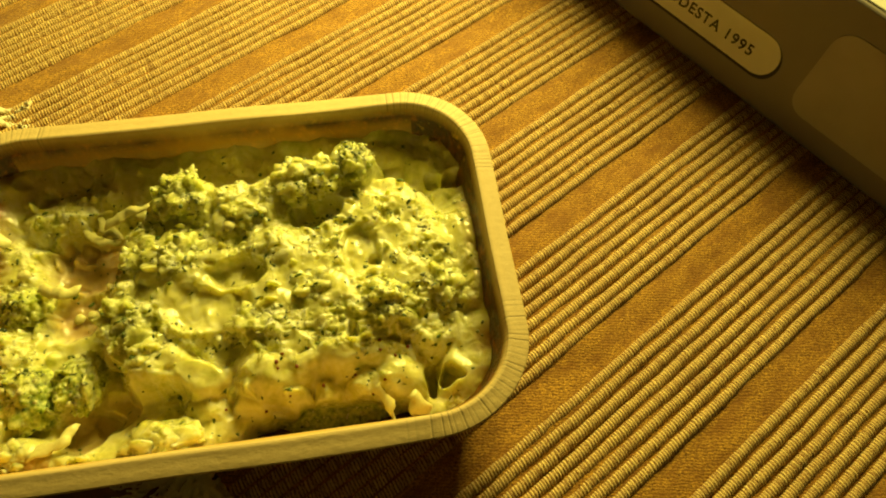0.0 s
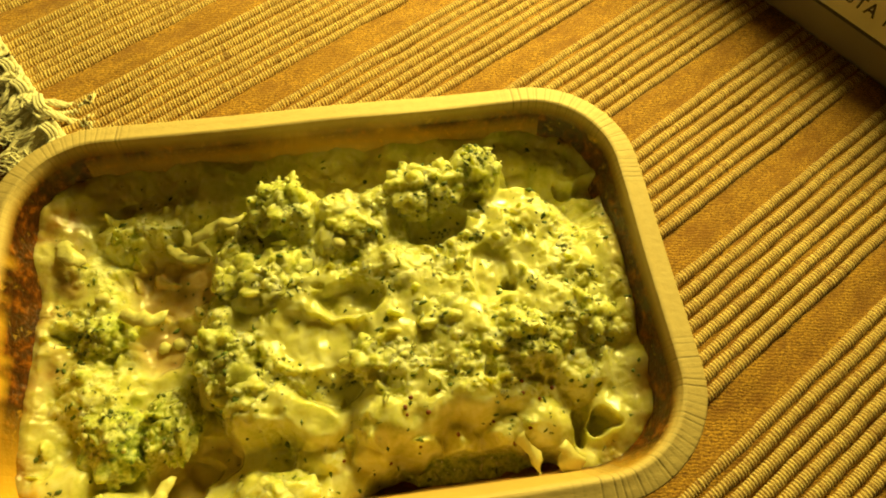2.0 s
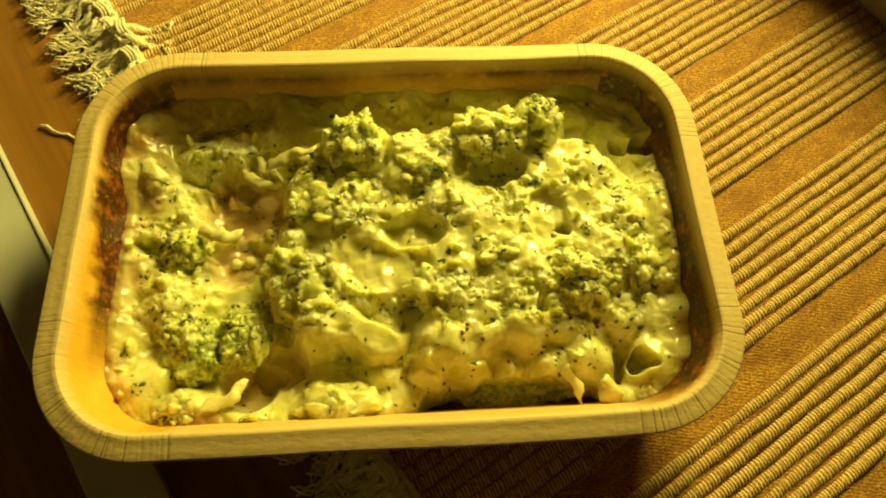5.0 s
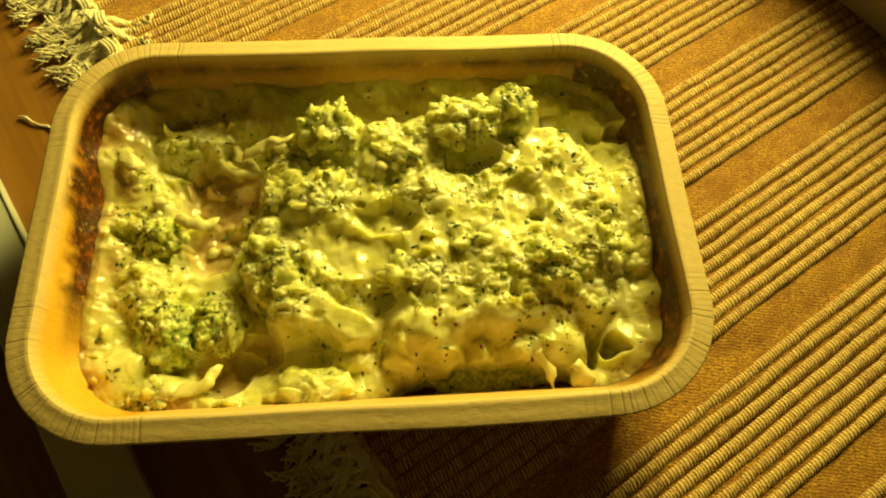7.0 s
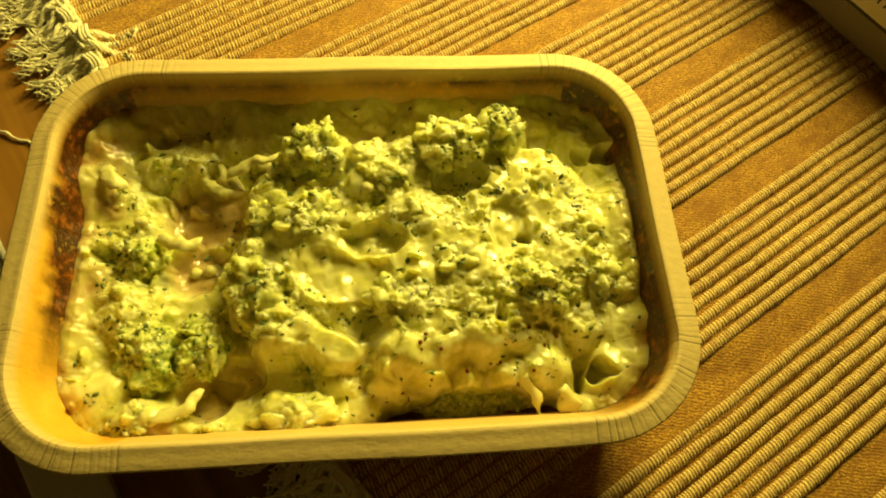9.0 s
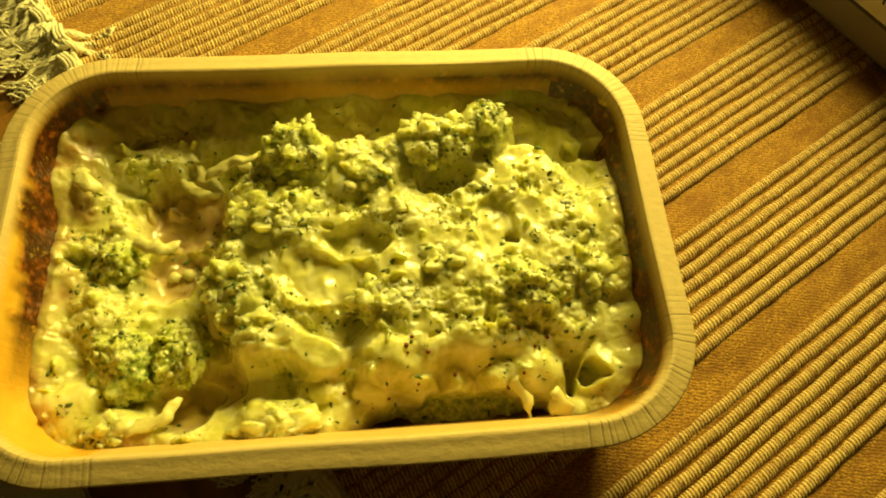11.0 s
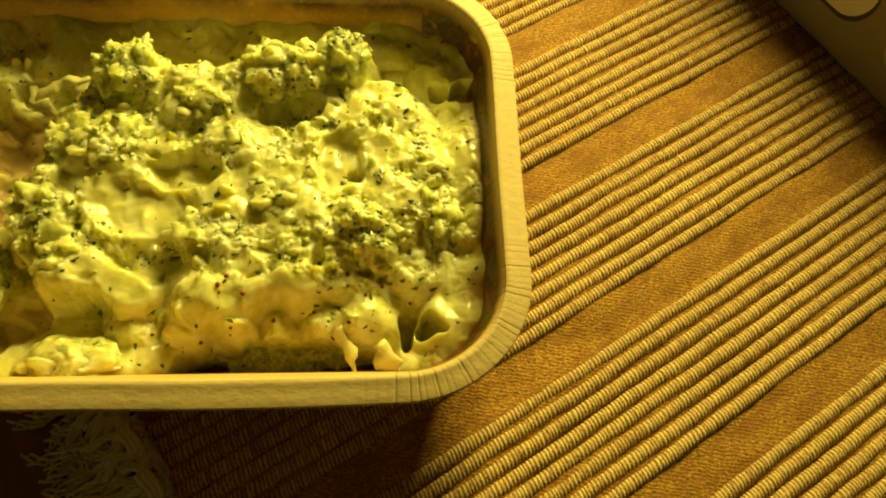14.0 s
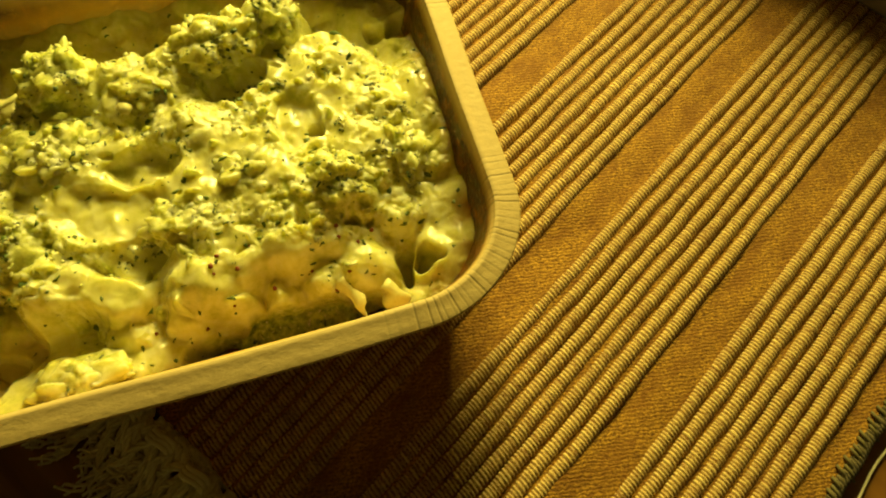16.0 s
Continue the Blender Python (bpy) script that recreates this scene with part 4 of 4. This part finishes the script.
                ob.location = (MAT_U0, v, 0)
                k += 1
    return mat


the_mat = placemat()


def tassel(v, seed, side=-1, u=None, height=0.0006, spread=0.70, length=0.028, count=18, turn=0.0):
    """A bunch of soft crimped yarns, knotted at the mat's edge and frayed at their ends."""
    rnd = random.Random(seed)
    bits = []
    u = MAT_U0 if u is None else u
    for i in range(count):
        a = (i / (count - 1) * 2 - 1) * spread + rnd.uniform(-0.3, 0.3) + turn - 0.28 * (side < 0)
        d = Vector((side * math.cos(a), math.sin(a), 0))
        p = Vector((u, v + (i / (count - 1) - 0.5) * 0.008, height + rnd.uniform(-0.0014, 0.0020)))
        reach = length * rnd.uniform(0.55, 1.12)
        wave, phase = rnd.uniform(0.3, 0.75), rnd.uniform(0, 6)
        lift = rnd.uniform(0.0, 0.0022)
        line, n = [], 16
        for k in range(n):
            line.append(p.copy())
            p = p + d * (reach / (n - 1))
            d = Matrix.Rotation(wave * 0.75 * math.sin(k * 1.15 + phase), 3, "Z") @ d
            p.z = max(TABLE_Z + 0.0010, height + lift * math.sin(k * 0.5) - 0.00022 * k)
        for ply in range(3):
            pts, radii = [], []
            for k, q in enumerate(line):
                th = k * 1.3 + ply * math.pi * 2 / 3 + phase
                w = 0.00056 * (1 + max(0, k - 10) * 0.5)
                across = Vector((-d.y, d.x, 0))
                pts.append(q + across * (w * math.cos(th)) + Vector((0, 0, w * math.sin(th) * 0.8)))
                radii.append(0.00066 * (1 - 0.10 * max(0, k - 10)))
            bits.append(tube(pts, radii, 4))
    for turnk in range(3):
        ring = [Vector((u + side * (0.0022 + 0.0012 * turnk + 0.0006 * math.sin(t * 1.3)), v + 0.0036 * math.cos(t * 0.6), height + 0.0009 + 0.0021 * math.sin(t * 0.6))) for t in range(11)]
        bits.append(tube(ring, [0.0008] * len(ring), 6))
    vv, ff = merge(bits)
    under("tassel", mesh_of("tassel", vv, ff, STRAND), the_mat, "cream cotton tassel")


for k in range(33):
    tassel(MAT_V0 + 0.006 + 0.0128 * k, 200 + k, turn=0.25 * math.sin(k * 2.3))
tassel(0.1385, 301, side=1, u=-0.038, height=0.0026, spread=0.22, length=0.022, count=6, turn=-0.55)


def loose_thread():
    pts = [Vector((-0.128 + 0.0026 * i, 0.063 - 0.0012 * i + 0.0006 * math.sin(i * 1.9), TABLE_Z + 0.0008 + 0.0003 * math.sin(i * 1.3))) for i in range(9)]
    v, f = tube(pts, [0.0005 + 0.00012 * math.sin(i * 2.1) for i in range(9)], 6)
    ob = new("loose_thread", mesh_of("loose_thread", v, f, STRAND))
    tagged(ob, "loose cream cotton thread on the wooden table", "thread")


loose_thread()


def selvage():
    bits = []
    pts = [Vector((MAT_U0 + 0.004 * i, MAT_V0 - 0.0015 + 0.0003 * math.sin(i * 1.7), -0.0018)) for i in range(101)]
    v, f = tube(pts, [0.0021] * len(pts), 8, 0.8)
    under("selvage", mesh_of("selvage", v, f, DARK_YARN), the_mat, "dark bound edge of the mat")
    rnd = random.Random(12)
    for i in range(180):
        u = MAT_U0 + 0.0022 * i + rnd.uniform(-0.0007, 0.0007)
        p = Vector((u, MAT_V0 - 0.0030 + rnd.uniform(-0.0008, 0.0008), -0.0011))
        bits.append(tube([p, p + Vector((0.0012, 0.0022, 0.0011)), p + Vector((0.0020, 0.0044, 0.0006))], [0.00045] * 3, 5))
    v, f = merge(bits)
    tagged(under("edge_stitches", mesh_of("edge_stitches", v, f, EDGE_YARN), the_mat, "pale overcast stitches along the dark edge"), kind="stuff")
    pts = [Vector((MAT_U0 + 0.004 * i, MAT_V0 - 0.0075 + 0.0005 * math.sin(i * 0.9), TABLE_Z + 0.0006)) for i in range(101)]
    v, f = tube(pts, [0.0004] * len(pts), 5)
    under("edge_thread", mesh_of("edge_thread", v, f, STRAND), the_mat, "pale thread beside the dark edge")


selvage()

# ---- carton: low, with sloping sides ----
BOX_U, BOX_V0, BOX_V1, BOX_DEEP, BOX_HIGH, BOX_BACK = 0.2180, -0.165, 0.120, 0.150, 0.0580, 0.0105
SLOPE = math.hypot(BOX_HIGH, BOX_BACK)
FACE_UP = Vector((BOX_BACK / SLOPE, 0, BOX_HIGH / SLOPE))
FACE_OUT = Vector((-BOX_HIGH / SLOPE, 0, BOX_BACK / SLOPE))


def on_face(v, s, out=0.0):
    return Vector((BOX_U, v, 0.0004)) + FACE_UP * s + FACE_OUT * out


def panel_shape(v0, v1, s0, s1, r, thick, mat, name, steps=8):
    """A flat rounded print on the carton's sloping face."""
    outline = []
    for cv, cs, a0 in ((v1 - r, s1 - r, 0), (v0 + r, s1 - r, 90), (v0 + r, s0 + r, 180), (v1 - r, s0 + r, 270)):
        for k in range(steps + 1):
            a = radians(a0 + 90 * k / steps)
            outline.append((cv + r * math.cos(a), cs + r * math.sin(a)))
    n = len(outline)
    verts = [on_face(v, q, thick) for v, q in outline] + [on_face(v, q, -0.0002) for v, q in outline]
    faces = [tuple(range(n))] + [(k, n + k, n + (k + 1) % n, (k + 1) % n) for k in range(n)]
    return mesh_of(name, verts, faces, mat, False)


def carton():
    box = new("meal_carton")
    box.matrix_world = MAT_TURN
    tagged(box, "grey printed cardboard carton with cream oval label, on the mat", "carton")
    bm = slab((BOX_DEEP, BOX_V1 - BOX_V0, BOX_HIGH), (0, 0, BOX_HIGH / 2))
    for q in bm.verts:
        if q.co.z > BOX_HIGH / 2:
            q.co.x -= math.copysign(BOX_BACK, q.co.x)
            q.co.y -= math.copysign(0.010, q.co.y)
    bmesh.ops.bevel(bm, geom=bm.edges[:], offset=0.0012, segments=3, affect="EDGES", profile=0.5)
    bmesh.ops.translate(bm, vec=(BOX_U + BOX_DEEP / 2, (BOX_V0 + BOX_V1) / 2, 0.0004), verts=bm.verts)
    under("sleeve", mesh_bm("sleeve", bm, BOX_GREY), box)
    lid = slab((BOX_DEEP - 2 * BOX_BACK - 0.004, BOX_V1 - BOX_V0 - 0.026, 0.0006), (BOX_U + BOX_DEEP / 2, (BOX_V0 + BOX_V1) / 2, BOX_HIGH + 0.0007), 0.0002, 1)
    under("top_print", mesh_bm("top_print", lid, BOX_CREAM), box, "pale printed top")
    under("label_shadow_print", panel_shape(-0.0568, 0.0255, 0.0118, 0.0296, 0.0088, 0.0002, BOX_INK, "label_shadow_print"), box, "dark outline of the label")
    lab = under("label", panel_shape(-0.0555, 0.0265, 0.0132, 0.0304, 0.0086, 0.0004, BOX_CREAM, "label"), box, "cream oval label")
    under("pale_print", panel_shape(-0.1350, -0.0670, 0.0105, 0.0488, 0.0080, 0.0003, BOX_PALE, "pale_print"), box, "paler rounded field of the print")
    font = bpy.data.curves.new("lettering", "FONT")
    font.body = "VUODESTA 1995"
    font.size = 0.0066
    font.space_character = 1.15
    font.offset = 0.00012
    font.align_x, font.align_y = "CENTER", "CENTER"
    font.extrude = 0.00005
    font.materials.append(BOX_INK)
    text = new("lettering", font)
    text.parent = lab
    at = on_face(-0.0168, 0.0206, 0.0005)
    text.matrix_local = Matrix(((0, FACE_UP.x, FACE_OUT.x, at.x), (-1, 0, 0, at.y), (0, FACE_UP.z, FACE_OUT.z, at.z), (0, 0, 0, 1)))


carton()
